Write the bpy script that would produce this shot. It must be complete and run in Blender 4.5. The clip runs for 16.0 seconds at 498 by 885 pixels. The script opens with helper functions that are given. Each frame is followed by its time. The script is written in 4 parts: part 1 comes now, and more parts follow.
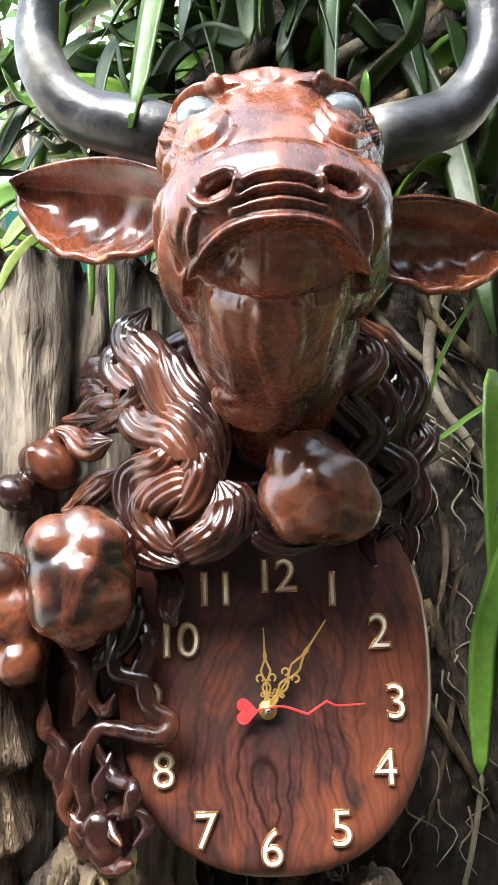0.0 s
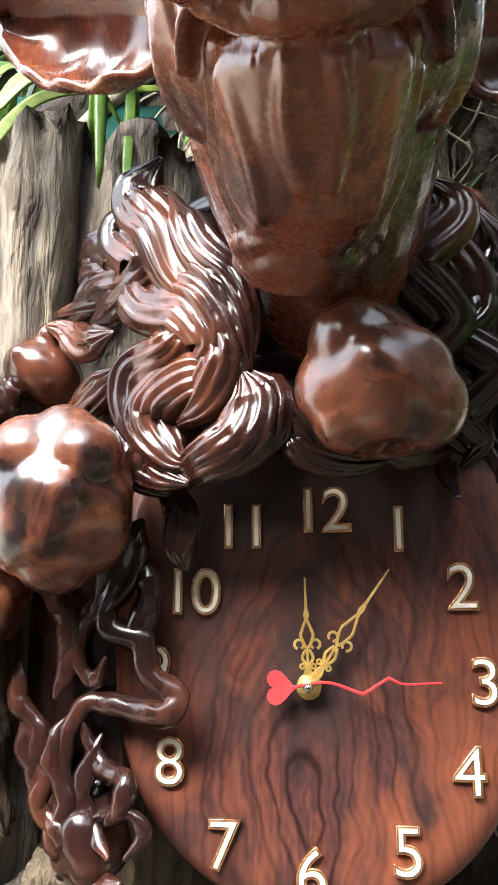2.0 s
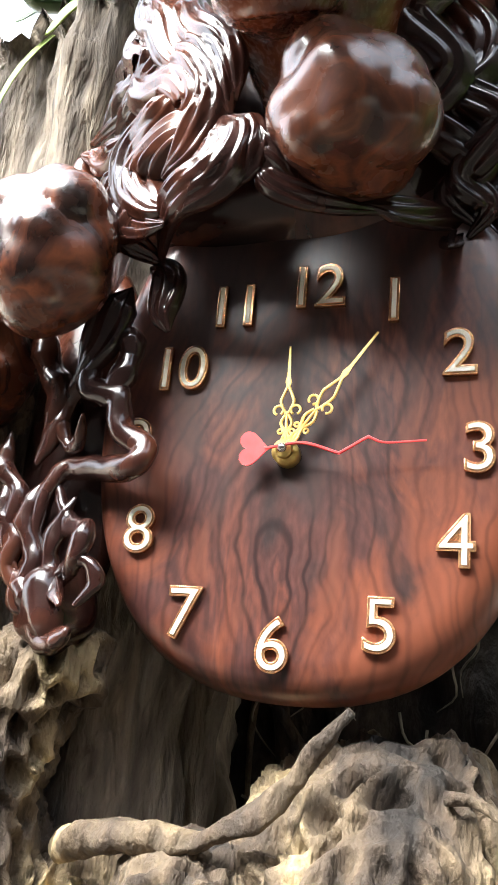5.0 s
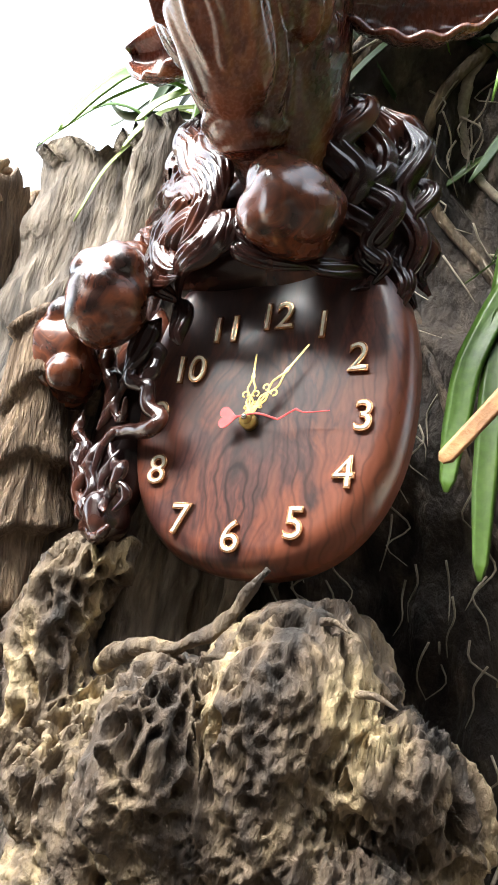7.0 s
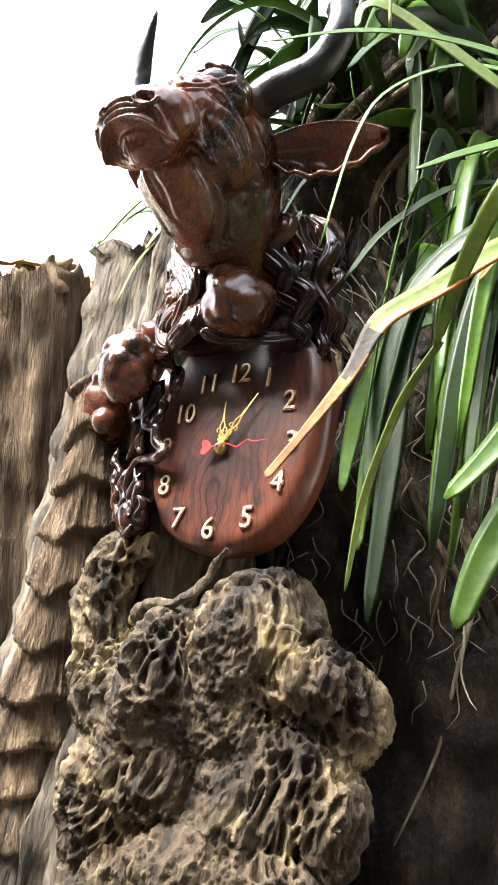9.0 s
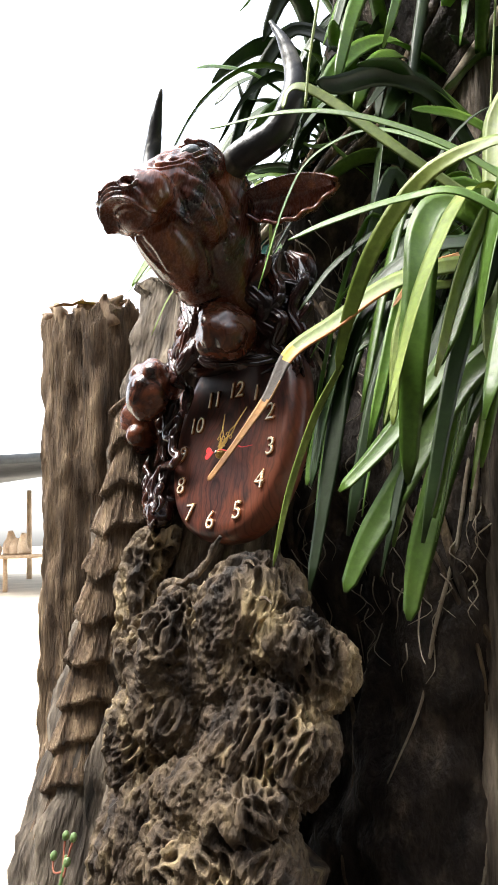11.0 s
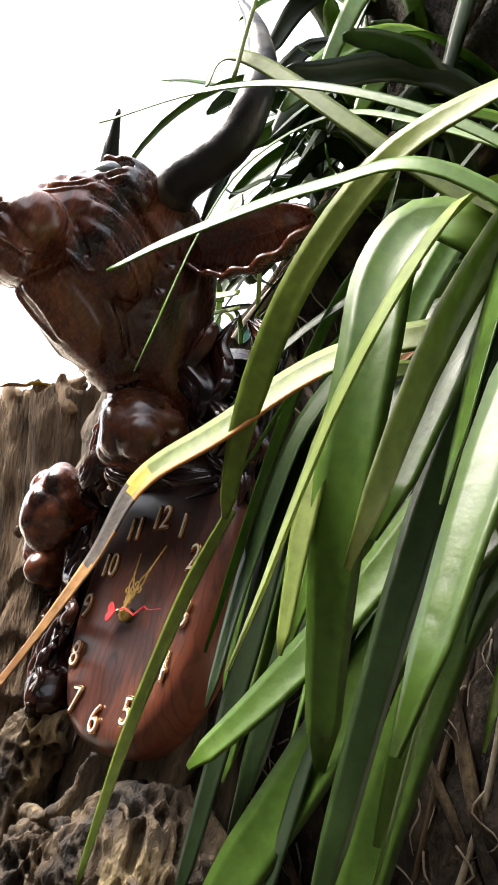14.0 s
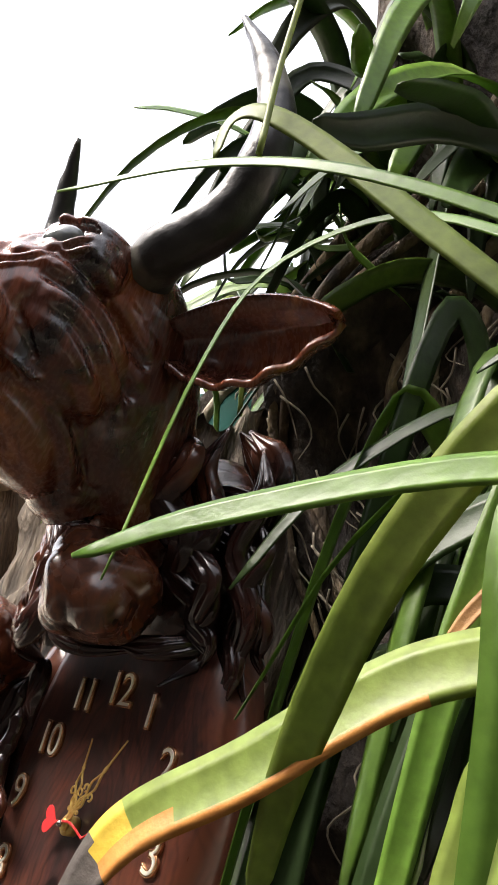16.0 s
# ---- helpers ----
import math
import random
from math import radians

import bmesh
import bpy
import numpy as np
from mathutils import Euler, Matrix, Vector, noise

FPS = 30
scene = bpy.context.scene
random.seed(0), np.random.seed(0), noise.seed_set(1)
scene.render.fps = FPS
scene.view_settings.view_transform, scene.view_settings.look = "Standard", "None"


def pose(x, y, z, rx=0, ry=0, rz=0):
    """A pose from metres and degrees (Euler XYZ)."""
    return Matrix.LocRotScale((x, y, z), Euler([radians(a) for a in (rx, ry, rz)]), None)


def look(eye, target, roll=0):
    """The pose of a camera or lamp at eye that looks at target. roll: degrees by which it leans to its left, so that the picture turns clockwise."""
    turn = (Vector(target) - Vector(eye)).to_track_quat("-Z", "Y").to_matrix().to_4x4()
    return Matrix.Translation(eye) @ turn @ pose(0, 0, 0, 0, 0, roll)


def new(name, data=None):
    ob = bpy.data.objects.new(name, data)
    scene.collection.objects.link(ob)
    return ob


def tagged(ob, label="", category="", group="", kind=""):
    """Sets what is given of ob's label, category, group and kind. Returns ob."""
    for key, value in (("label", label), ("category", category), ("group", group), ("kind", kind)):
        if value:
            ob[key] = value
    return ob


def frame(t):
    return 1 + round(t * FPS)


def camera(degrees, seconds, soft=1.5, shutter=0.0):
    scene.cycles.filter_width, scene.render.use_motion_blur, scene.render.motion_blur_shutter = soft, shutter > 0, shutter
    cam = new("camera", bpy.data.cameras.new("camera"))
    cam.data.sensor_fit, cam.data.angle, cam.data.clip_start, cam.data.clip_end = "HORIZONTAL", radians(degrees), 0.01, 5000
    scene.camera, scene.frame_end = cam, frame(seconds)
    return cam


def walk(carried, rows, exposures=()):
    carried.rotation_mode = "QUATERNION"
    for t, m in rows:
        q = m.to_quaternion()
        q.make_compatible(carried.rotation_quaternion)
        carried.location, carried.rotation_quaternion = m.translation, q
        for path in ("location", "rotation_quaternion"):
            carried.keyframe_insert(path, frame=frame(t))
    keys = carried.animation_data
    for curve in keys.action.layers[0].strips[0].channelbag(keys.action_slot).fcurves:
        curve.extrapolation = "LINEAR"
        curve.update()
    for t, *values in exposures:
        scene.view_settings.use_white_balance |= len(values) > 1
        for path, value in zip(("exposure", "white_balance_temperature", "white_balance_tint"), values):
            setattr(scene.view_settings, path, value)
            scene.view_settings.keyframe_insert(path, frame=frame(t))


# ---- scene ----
cam = camera(34.5, 16.0)
# the carving leans back against the stump: its own upright frame is turned about the hub
LEAN = Matrix.Translation((0, 0, 1.25)) @ pose(0, 0, 0, -15) @ Matrix.Translation((0, 0, -1.25))
PATH = [
    (0, (-0.008, -0.771, 1.351), (-0.013, 1.193, 1.73), -1.7),
    (0.5, (-0.006, -0.716, 1.351), (-0.071, 1.253, 1.694), -1.1),
    (1, (0.003, -0.662, 1.341), (-0.109, 1.307, 1.678), -0.5),
    (1.5, (0.015, -0.627, 1.323), (-0.114, 1.336, 1.687), -0.7),
    (2, (0.017, -0.575, 1.305), (-0.182, 1.375, 1.7), -0.0),
    (2.5, (0.019, -0.509, 1.28), (-0.246, 1.43, 1.692), 1.0),
    (3, (0.026, -0.468, 1.25), (-0.295, 1.461, 1.671), 1.4),
    (3.5, (0.045, -0.445, 1.216), (-0.33, 1.466, 1.674), 1.8),
    (4, (0.06, -0.421, 1.181), (-0.397, 1.453, 1.708), 2.7),
    (6.5, (0.292, -0.629, 0.965), (-0.518, 1.051, 1.686), 9.5),
    (7, (0.345, -0.656, 0.946), (-0.521, 0.999, 1.66), 9.7),
    (7.5, (0.453, -0.673, 0.934), (-0.524, 0.924, 1.636), 9.7),
    (8, (0.553, -0.728, 0.913), (-0.537, 0.809, 1.584), 9.8),
    (8.5, (0.623, -0.78, 0.895), (-0.496, 0.734, 1.569), 9.5),
    (9, (0.694, -0.854, 0.876), (-0.446, 0.646, 1.547), 9.3),
    (11.5, (1.052, -0.88, 0.863), (-0.391, 0.377, 1.444), 9.6),
    (12, (1.033, -0.78, 0.914), (-0.418, 0.459, 1.511), 10.5),
    (12.5, (0.997, -0.684, 0.971), (-0.509, 0.467, 1.607), 11.9),
    (13, (0.952, -0.621, 1.012), (-0.58, 0.481, 1.674), 12.5),
    (13.5, (0.885, -0.54, 1.059), (-0.655, 0.534, 1.748), 13.3),
    (14, (0.836, -0.459, 1.117), (-0.71, 0.566, 1.863), 15.7),
    (14.5, (0.797, -0.405, 1.186), (-0.766, 0.562, 1.975), 16.4),
    (15, (0.768, -0.415, 1.254), (-0.785, 0.556, 2.057), 17.1),
    (15.5, (0.723, -0.444, 1.294), (-0.783, 0.607, 2.086), 17.1),
    (16, (0.657, -0.444, 1.316), (-0.797, 0.692, 2.089), 15.9),
]
walk(cam, [(t, LEAN @ look(eye, target, roll)) for t, eye, target, roll in PATH], [(0, 2.75, 6100, 8), (4, 3.15, 6100, 8), (6.5, 3.05, 6150, 8), (9, 3.0, 6300, 8), (11.3, 2.2, 6400, 10), (12.5, 2.35, 6500, 10), (16, 2.05, 6700, 14)])

# ---- world and light ----
SUN_EL, SUN_AZ = 56, -140
world = bpy.data.worlds.new("sky")
scene.world = world
world.use_nodes = True
wn, wl = world.node_tree.nodes, world.node_tree.links
sky = wn.new("ShaderNodeTexSky")
sky.sky_type, sky.sun_disc = "NISHITA", False
sky.sun_elevation, sky.sun_rotation = radians(SUN_EL), radians(SUN_AZ)
sky.dust_density, sky.air_density, sky.ozone_density = 3.0, 1.0, 0.5
wn["Background"].inputs["Strength"].default_value = 0.15
haze = wn.new("ShaderNodeHueSaturation")
haze.inputs["Saturation"].default_value = 0.3
wl.new(sky.outputs[0], haze.inputs["Color"])
wl.new(haze.outputs[0], wn["Background"].inputs["Color"])
sun = new("sun", bpy.data.lights.new("sun", "SUN"))
sun.data.energy, sun.data.angle, sun.data.color = 1.5, radians(38), (1.0, 0.95, 0.86)
az, el = radians(SUN_AZ), radians(SUN_EL)
toward = Vector((math.sin(az) * math.cos(el), math.cos(az) * math.cos(el), math.sin(el)))
sun.matrix_world = look(toward * 20, (0, 0, 0))


# ---- materials ----
def material(name, colours, scale, rough=0.5, stretch=(1, 1, 1), bump=0.2, bump_scale=None, detail=8.0, coat=0.0, spec=0.5,
             metal=0.0, distort=0.0, rough_vary=0.1, fine=6.0, spots=None, island=0.0):
    """A noise-coloured surface: colours are (position, rgb) stops along a noise field in the object's own metres."""
    m = bpy.data.materials.new(name)
    m.use_nodes = True
    n, l = m.node_tree.nodes, m.node_tree.links
    b = n["Principled BSDF"]
    co = n.new("ShaderNodeTexCoord")
    mp = n.new("ShaderNodeMapping")
    mp.inputs["Scale"].default_value = stretch
    l.new(co.outputs["Object"], mp.inputs["Vector"])
    t1 = n.new("ShaderNodeTexNoise")
    t1.inputs["Scale"].default_value, t1.inputs["Detail"].default_value = scale, detail
    t1.inputs["Distortion"].default_value = distort
    l.new(mp.outputs[0], t1.inputs["Vector"])
    ramp = n.new("ShaderNodeValToRGB")
    el_ = ramp.color_ramp.elements
    while len(el_) < len(colours):
        el_.new(0.5)
    for e, (p, c) in zip(el_, colours):
        e.position, e.color = p, (*c, 1)
    l.new(t1.outputs["Fac"], ramp.inputs["Fac"])
    t2 = n.new("ShaderNodeTexNoise")
    t2.inputs["Scale"].default_value, t2.inputs["Detail"].default_value = bump_scale or scale * fine, 6.0
    l.new(mp.outputs[0], t2.inputs["Vector"])
    mul = n.new("ShaderNodeMix")
    mul.data_type, mul.blend_type = "RGBA", "OVERLAY"
    mul.inputs[0].default_value = 0.45 if bump < 0.7 else 0.85
    l.new(ramp.outputs[0], mul.inputs[6])
    l.new(t2.outputs["Fac"], mul.inputs[7])
    out = mul.outputs[2]
    if spots:
        t3 = n.new("ShaderNodeTexNoise")
        t3.inputs["Scale"].default_value, t3.inputs["Detail"].default_value = spots[0], 4.0
        l.new(co.outputs["Object"], t3.inputs["Vector"])
        r3 = n.new("ShaderNodeValToRGB")
        r3.color_ramp.elements[0].position, r3.color_ramp.elements[1].position = spots[1], spots[1] + spots[3]
        l.new(t3.outputs["Fac"], r3.inputs["Fac"])
        mx = n.new("ShaderNodeMix")
        mx.data_type = "RGBA"
        l.new(r3.outputs[0], mx.inputs[0])
        l.new(out, mx.inputs[6])
        mx.inputs[7].default_value = (*spots[2], 1)
        out = mx.outputs[2]
    if island:
        info = n.new("ShaderNodeObjectInfo")
        hs = n.new("ShaderNodeHueSaturation")
        mr = n.new("ShaderNodeMapRange")
        mr.inputs["To Min"].default_value, mr.inputs["To Max"].default_value = 1 - island, 1 + island
        l.new(info.outputs["Random"], mr.inputs["Value"])
        l.new(mr.outputs[0], hs.inputs["Value"])
        l.new(out, hs.inputs["Color"])
        out = hs.outputs[0]
    l.new(out, b.inputs["Base Color"])
    rr = n.new("ShaderNodeMapRange")
    rr.inputs["To Min"].default_value, rr.inputs["To Max"].default_value = max(rough - rough_vary, 0.02), rough + rough_vary
    l.new(t2.outputs["Fac"], rr.inputs["Value"])
    l.new(rr.outputs[0], b.inputs["Roughness"])
    b.inputs["Metallic"].default_value = metal
    b.inputs["Specular IOR Level"].default_value = spec
    b.inputs["Coat Weight"].default_value = coat
    b.inputs["Coat Roughness"].default_value = 0.2
    b.inputs["Coat IOR"].default_value = 1.5
    if bump:
        bp = n.new("ShaderNodeBump")
        bp.inputs["Strength"].default_value, bp.inputs["Distance"].default_value = bump, 0.004 if bump < 0.7 else 0.012
        l.new(t2.outputs["Fac"], bp.inputs["Height"])
        l.new(bp.outputs[0], b.inputs["Normal"])
    return m


HEAD_WOOD = material("red_rosewood", [(0.32, (0.010, 0.005, 0.005)), (0.40, (0.10, 0.027, 0.015)), (0.445, (0.075, 0.021, 0.013)), (0.50, (0.16, 0.042, 0.019)), (0.58, (0.21, 0.062, 0.026)), (0.63, (0.14, 0.040, 0.020)), (0.72, (0.38, 0.14, 0.05))],
                     3.2, 0.27, (5.0, 5.0, 0.7), 0.05, 60, 6, 0.5, distort=0.7, rough_vary=0.08)
MANE_WOOD = material("dark_rosewood", [(0.3, (0.007, 0.004, 0.004)), (0.5, (0.026, 0.009, 0.007)), (0.72, (0.12, 0.038, 0.019))],
                     9.0, 0.21, (1.5, 1.5, 0.7), 0.06, 80, 6, 0.2, distort=0.7, rough_vary=0.08)
BALL_WOOD = material("brown_burl_wood", [(0.34, (0.012, 0.006, 0.005)), (0.43, (0.075, 0.024, 0.014)), (0.50, (0.155, 0.048, 0.021)), (0.55, (0.08, 0.026, 0.014)), (0.62, (0.13, 0.040, 0.019)), (0.72, (0.03, 0.012, 0.009))],
                     15.0, 0.26, (1, 1, 1), 0.12, 50, 7, 0.5, distort=1.2, rough_vary=0.1)
DIAL_WOOD = material("figured_rosewood", [(0.30, (0.035, 0.022, 0.021)), (0.42, (0.085, 0.034, 0.028)), (0.47, (0.060, 0.026, 0.023)), (0.53, (0.125, 0.044, 0.030)), (0.57, (0.085, 0.032, 0.025)), (0.63, (0.16, 0.052, 0.030)), (0.75, (0.11, 0.038, 0.026))],
                     4.5, 0.30, (3.2, 1.2, 1.0), 0.03, 90, 6, 0.08, spec=0.38, distort=1.9, rough_vary=0.05)


def figure_dial():
    """Cathedral grain: long closed rings low on the board, smoky heartwood above, a flame-red edge."""
    n, l = DIAL_WOOD.node_tree.nodes, DIAL_WOOD.node_tree.links
    co = n.new("ShaderNodeTexCoord")
    warp = n.new("ShaderNodeTexNoise")
    warp.inputs["Scale"].default_value, warp.inputs["Detail"].default_value = 9.0, 3.0
    l.new(co.outputs["Object"], warp.inputs["Vector"])

    def math_(op, a, b):
        m = n.new("ShaderNodeMath")
        m.operation = op
        for i, v in enumerate((a, b)):
            if isinstance(v, (int, float)):
                m.inputs[i].default_value = v
            else:
                l.new(v, m.inputs[i])
        return m.outputs[0]

    def ramp(fac, stops):
        r = n.new("ShaderNodeValToRGB")
        while len(r.color_ramp.elements) < len(stops):
            r.color_ramp.elements.new(0.5)
        for e, (p, c) in zip(r.color_ramp.elements, stops):
            e.position, e.color = p, (*c, 1)
        l.new(fac, r.inputs["Fac"])
        return r.outputs[0]

    def blend(kind, fac, a, b):
        m = n.new("ShaderNodeMix")
        m.data_type, m.blend_type = "RGBA", kind
        if isinstance(fac, float):
            m.inputs[0].default_value = fac
        else:
            l.new(fac, m.inputs[0])
        for i, v in ((6, a), (7, b)):
            if isinstance(v, tuple):
                m.inputs[i].default_value = (*v, 1)
            else:
                l.new(v, m.inputs[i])
        return m.outputs[2]

    xyz = n.new("ShaderNodeSeparateXYZ")
    l.new(co.outputs["Object"], xyz.inputs[0])
    wob = math_("MULTIPLY", math_("SUBTRACT", warp.outputs["Fac"], 0.5), 0.075)
    dx = math_("ADD", math_("ADD", xyz.outputs["X"], 0.002), wob)
    dz = math_("MULTIPLY", math_("SUBTRACT", xyz.outputs["Z"], 1.175), 0.34)
    dist = math_("SQRT", math_("ADD", math_("MULTIPLY", dx, dx), math_("MULTIPLY", dz, dz)), 0.0)
    ring = math_("ADD", math_("MULTIPLY", math_("SINE", math_("MULTIPLY", dist, 1050.0), 0.0), 0.5), 0.5)
    ring2 = math_("ADD", math_("MULTIPLY", math_("SINE", math_("MULTIPLY", dist, 470.0), 0.0), 0.5), 0.5)
    rings = math_("ADD", math_("MULTIPLY", ring, 0.45), math_("MULTIPLY", ring2, 0.55))
    base = n["Principled BSDF"].inputs["Base Color"]
    out = base.links[0].from_socket
    lines = ramp(rings, [(0.0, (0.22, 0.20, 0.20)), (0.35, (0.72, 0.70, 0.70)), (1.0, (1.0, 1.0, 1.0))])
    near = ramp(dist, [(0.0, (1, 1, 1)), (0.06, (0.75, 0.75, 0.75)), (0.12, (0.45, 0.45, 0.45))])
    out = blend("MULTIPLY", near, out, lines)
    # smoky heartwood and flame-red sapwood streaks
    cloud = n.new("ShaderNodeTexNoise")
    cloud.inputs["Scale"].default_value, cloud.inputs["Detail"].default_value, cloud.inputs["Distortion"].default_value = 11.0, 5.0, 1.2
    m2 = n.new("ShaderNodeMapping")
    m2.inputs["Scale"].default_value = (1.6, 1.0, 0.8)
    l.new(co.outputs["Object"], m2.inputs["Vector"])
    l.new(m2.outputs[0], cloud.inputs["Vector"])
    edge = math_("SUBTRACT", math_("ADD", math_("MULTIPLY", math_("ABSOLUTE", math_("SUBTRACT", xyz.outputs["X"], -0.01), 0.0), 2.1), math_("MULTIPLY", math_("SUBTRACT", 1.25, xyz.outputs["Z"]), 1.2)), 0.17)
    flame = ramp(math_("ADD", cloud.outputs["Fac"], edge), [(0.50, (0, 0, 0)), (0.66, (0.85, 0.85, 0.85))])
    out = blend("MIX", flame, out, blend("MULTIPLY", 0.55, (0.20, 0.062, 0.032), lines))
    smoke = ramp(math_("SUBTRACT", cloud.outputs["Fac"], math_("MULTIPLY", edge, 0.9)), [(0.56, (0, 0, 0)), (0.72, (0.7, 0.7, 0.7))])
    out = blend("MIX", smoke, out, (0.032, 0.026, 0.026))
    l.new(out, base)


figure_dial()
HORN = material("black_horn", [(0.35, (0.008, 0.008, 0.009)), (0.52, (0.022, 0.023, 0.025)), (0.60, (0.12, 0.115, 0.10)), (0.70, (0.22, 0.21, 0.18))], 13.0, 0.36, (1, 1, 1), 0.3, 90, 9, 0.1)
GOLD = material("copper_edged_plastic", [(0.3, (0.78, 0.36, 0.17)), (0.7, (0.9, 0.5, 0.26))], 60, 0.22, metal=0.85, bump=0.0)
CREAM = material("cream_enamel", [(0.3, (0.84, 0.77, 0.62)), (0.7, (0.9, 0.85, 0.73))], 40, 0.35, bump=0.0, coat=0.3)
BRASS = material("brass_pointer", [(0.3, (0.62, 0.42, 0.12)), (0.7, (0.78, 0.58, 0.2))], 60, 0.35, metal=0.7, bump=0.0)
RED = material("red_lacquer", [(0.3, (0.72, 0.03, 0.035)), (0.7, (0.8, 0.05, 0.05))], 30, 0.4, bump=0.0)
STEEL = material("steel_pin", [(0.3, (0.5, 0.48, 0.45)), (0.7, (0.7, 0.68, 0.65))], 60, 0.25, metal=1.0, bump=0.0)
EYE_GLASS = material("grey_eye_inlay", [(0.3, (0.05, 0.06, 0.065)), (0.7, (0.16, 0.18, 0.18))], 30, 0.12, bump=0.0, coat=0.8)
DRIFT = material("weathered_wood", [(0.34, (0.016, 0.013, 0.010)), (0.43, (0.085, 0.068, 0.052)), (0.56, (0.19, 0.155, 0.118)), (0.72, (0.38, 0.315, 0.235))],
                 8.0, 0.85, (3.2, 3.2, 0.6), 0.9, 40, 10, spots=(5.0, 0.60, (0.06, 0.042, 0.03), 0.12))
BURL = material("root_burl", [(0.32, (0.016, 0.012, 0.009)), (0.45, (0.075, 0.052, 0.034)), (0.57, (0.165, 0.12, 0.072)), (0.74, (0.48, 0.37, 0.20))],
                11.0, 0.8, (1.8, 1.8, 0.8), 0.9, 60, 10, rough_vary=0.15)
COLUMN = material("fibrous_column", [(0.30, (0.05, 0.031, 0.019)), (0.5, (0.20, 0.135, 0.083)), (0.70, (0.42, 0.30, 0.185))], 9.0, 0.9, (5, 5, 0.5), 1.0, 60, 10)
SPLINTER = material("pale_splintered_wood", [(0.3, (0.16, 0.10, 0.06)), (0.7, (0.46, 0.34, 0.22))], 20, 0.85, (3, 3, 1), 0.6, 90, 8)
DARK_BARK = material("dark_root_bark", [(0.3, (0.010, 0.008, 0.007)), (0.55, (0.042, 0.032, 0.025)), (0.75, (0.14, 0.108, 0.08))], 14.0, 0.92, (1.5, 1.5, 0.8), 1.0, 60, 10)
SAND = material("pale_sand", [(0.3, (0.42, 0.36, 0.27)), (0.7, (0.62, 0.55, 0.43))], 0.8, 0.95, (1, 1, 1), 0.4, 30, 8)
# near ground with the shade under the plants put into its colour
SHADED_GROUND = material("shaded_ground", [(0.3, (0.022, 0.017, 0.012)), (0.7, (0.07, 0.053, 0.038))], 6.0, 0.95, (1, 1, 1), 0.8, 60, 8)
LEAF = material("strap_leaf", [(0.3, (0.058, 0.125, 0.017)), (0.55, (0.108, 0.205, 0.030)), (0.75, (0.185, 0.295, 0.052))], 7.0, 0.33, (1, 1, 1), 0.12, 120, 5, spec=0.5, island=0.45)
LEAF_PALE = material("pale_leaf", [(0.3, (0.16, 0.235, 0.04)), (0.7, (0.29, 0.36, 0.08))], 7.0, 0.42, (1, 1, 1), 0.12, 120, 5, island=0.2)
# deep green copy of the strap leaf, with inner foliage shade in its colour
LEAF_DEEP_SHADED = material("deep_shaded_leaf", [(0.3, (0.016, 0.038, 0.010)), (0.55, (0.034, 0.07, 0.016)), (0.75, (0.07, 0.12, 0.03))], 7.0, 0.4, (1, 1, 1), 0.12, 120, 5, island=0.5)
YELLOW = material("yellowed_leaf", [(0.3, (0.55, 0.36, 0.03)), (0.7, (0.62, 0.46, 0.06))], 20, 0.5, bump=0.2)
ORANGE = material("orange_leaf", [(0.3, (0.55, 0.22, 0.05)), (0.7, (0.66, 0.30, 0.07))], 20, 0.5, bump=0.2)
BROWNED = material("dried_leaf", [(0.3, (0.24, 0.11, 0.035)), (0.7, (0.46, 0.24, 0.08))], 25, 0.65, bump=0.4)
ASHEN = material("withered_leaf", [(0.3, (0.035, 0.03, 0.027)), (0.7, (0.12, 0.10, 0.085))], 25, 0.7, bump=0.4)
ROOT = material("pale_root", [(0.3, (0.22, 0.18, 0.13)), (0.7, (0.42, 0.37, 0.28))], 40, 0.8, bump=0.3)
TEAL = material("green_tarp", [(0.3, (0.004, 0.035, 0.028)), (0.7, (0.008, 0.06, 0.048))], 6, 0.9, bump=0.2, spec=0.15)
BERRY = material("green_berry", [(0.3, (0.14, 0.24, 0.08)), (0.7, (0.24, 0.36, 0.14))], 40, 0.4, bump=0.0)
STALK = material("pink_stalk", [(0.3, (0.42, 0.12, 0.08)), (0.7, (0.5, 0.2, 0.12))], 40, 0.5, bump=0.0)
ROOFING = material("dark_roofing", [(0.3, (0.03, 0.035, 0.04)), (0.7, (0.06, 0.065, 0.07))], 3, 0.6)
PALE_WOOD = material("pale_carved_wood", [(0.3, (0.35, 0.22, 0.12)), (0.7, (0.6, 0.45, 0.3))], 4, 0.6)
FAR_GREEN = material("far_foliage", [(0.3, (0.05, 0.11, 0.03)), (0.7, (0.13, 0.22, 0.06))], 4, 0.7)
for leaf_mat in (LEAF, LEAF_PALE, LEAF_DEEP_SHADED, FAR_GREEN):
    nt = leaf_mat.node_tree
    bs = nt.nodes["Principled BSDF"]
    trans = nt.nodes.new("ShaderNodeBsdfTranslucent")
    mixer = nt.nodes.new("ShaderNodeMixShader")
    mixer.inputs[0].default_value = 0.3
    src = bs.inputs["Base Color"].links[0].from_socket
    nt.links.new(src, trans.inputs["Color"])
    nt.links.new(bs.outputs[0], mixer.inputs[1])
    nt.links.new(trans.outputs[0], mixer.inputs[2])
    nt.links.new(mixer.outputs[0], nt.nodes["Material Output"].inputs["Surface"])


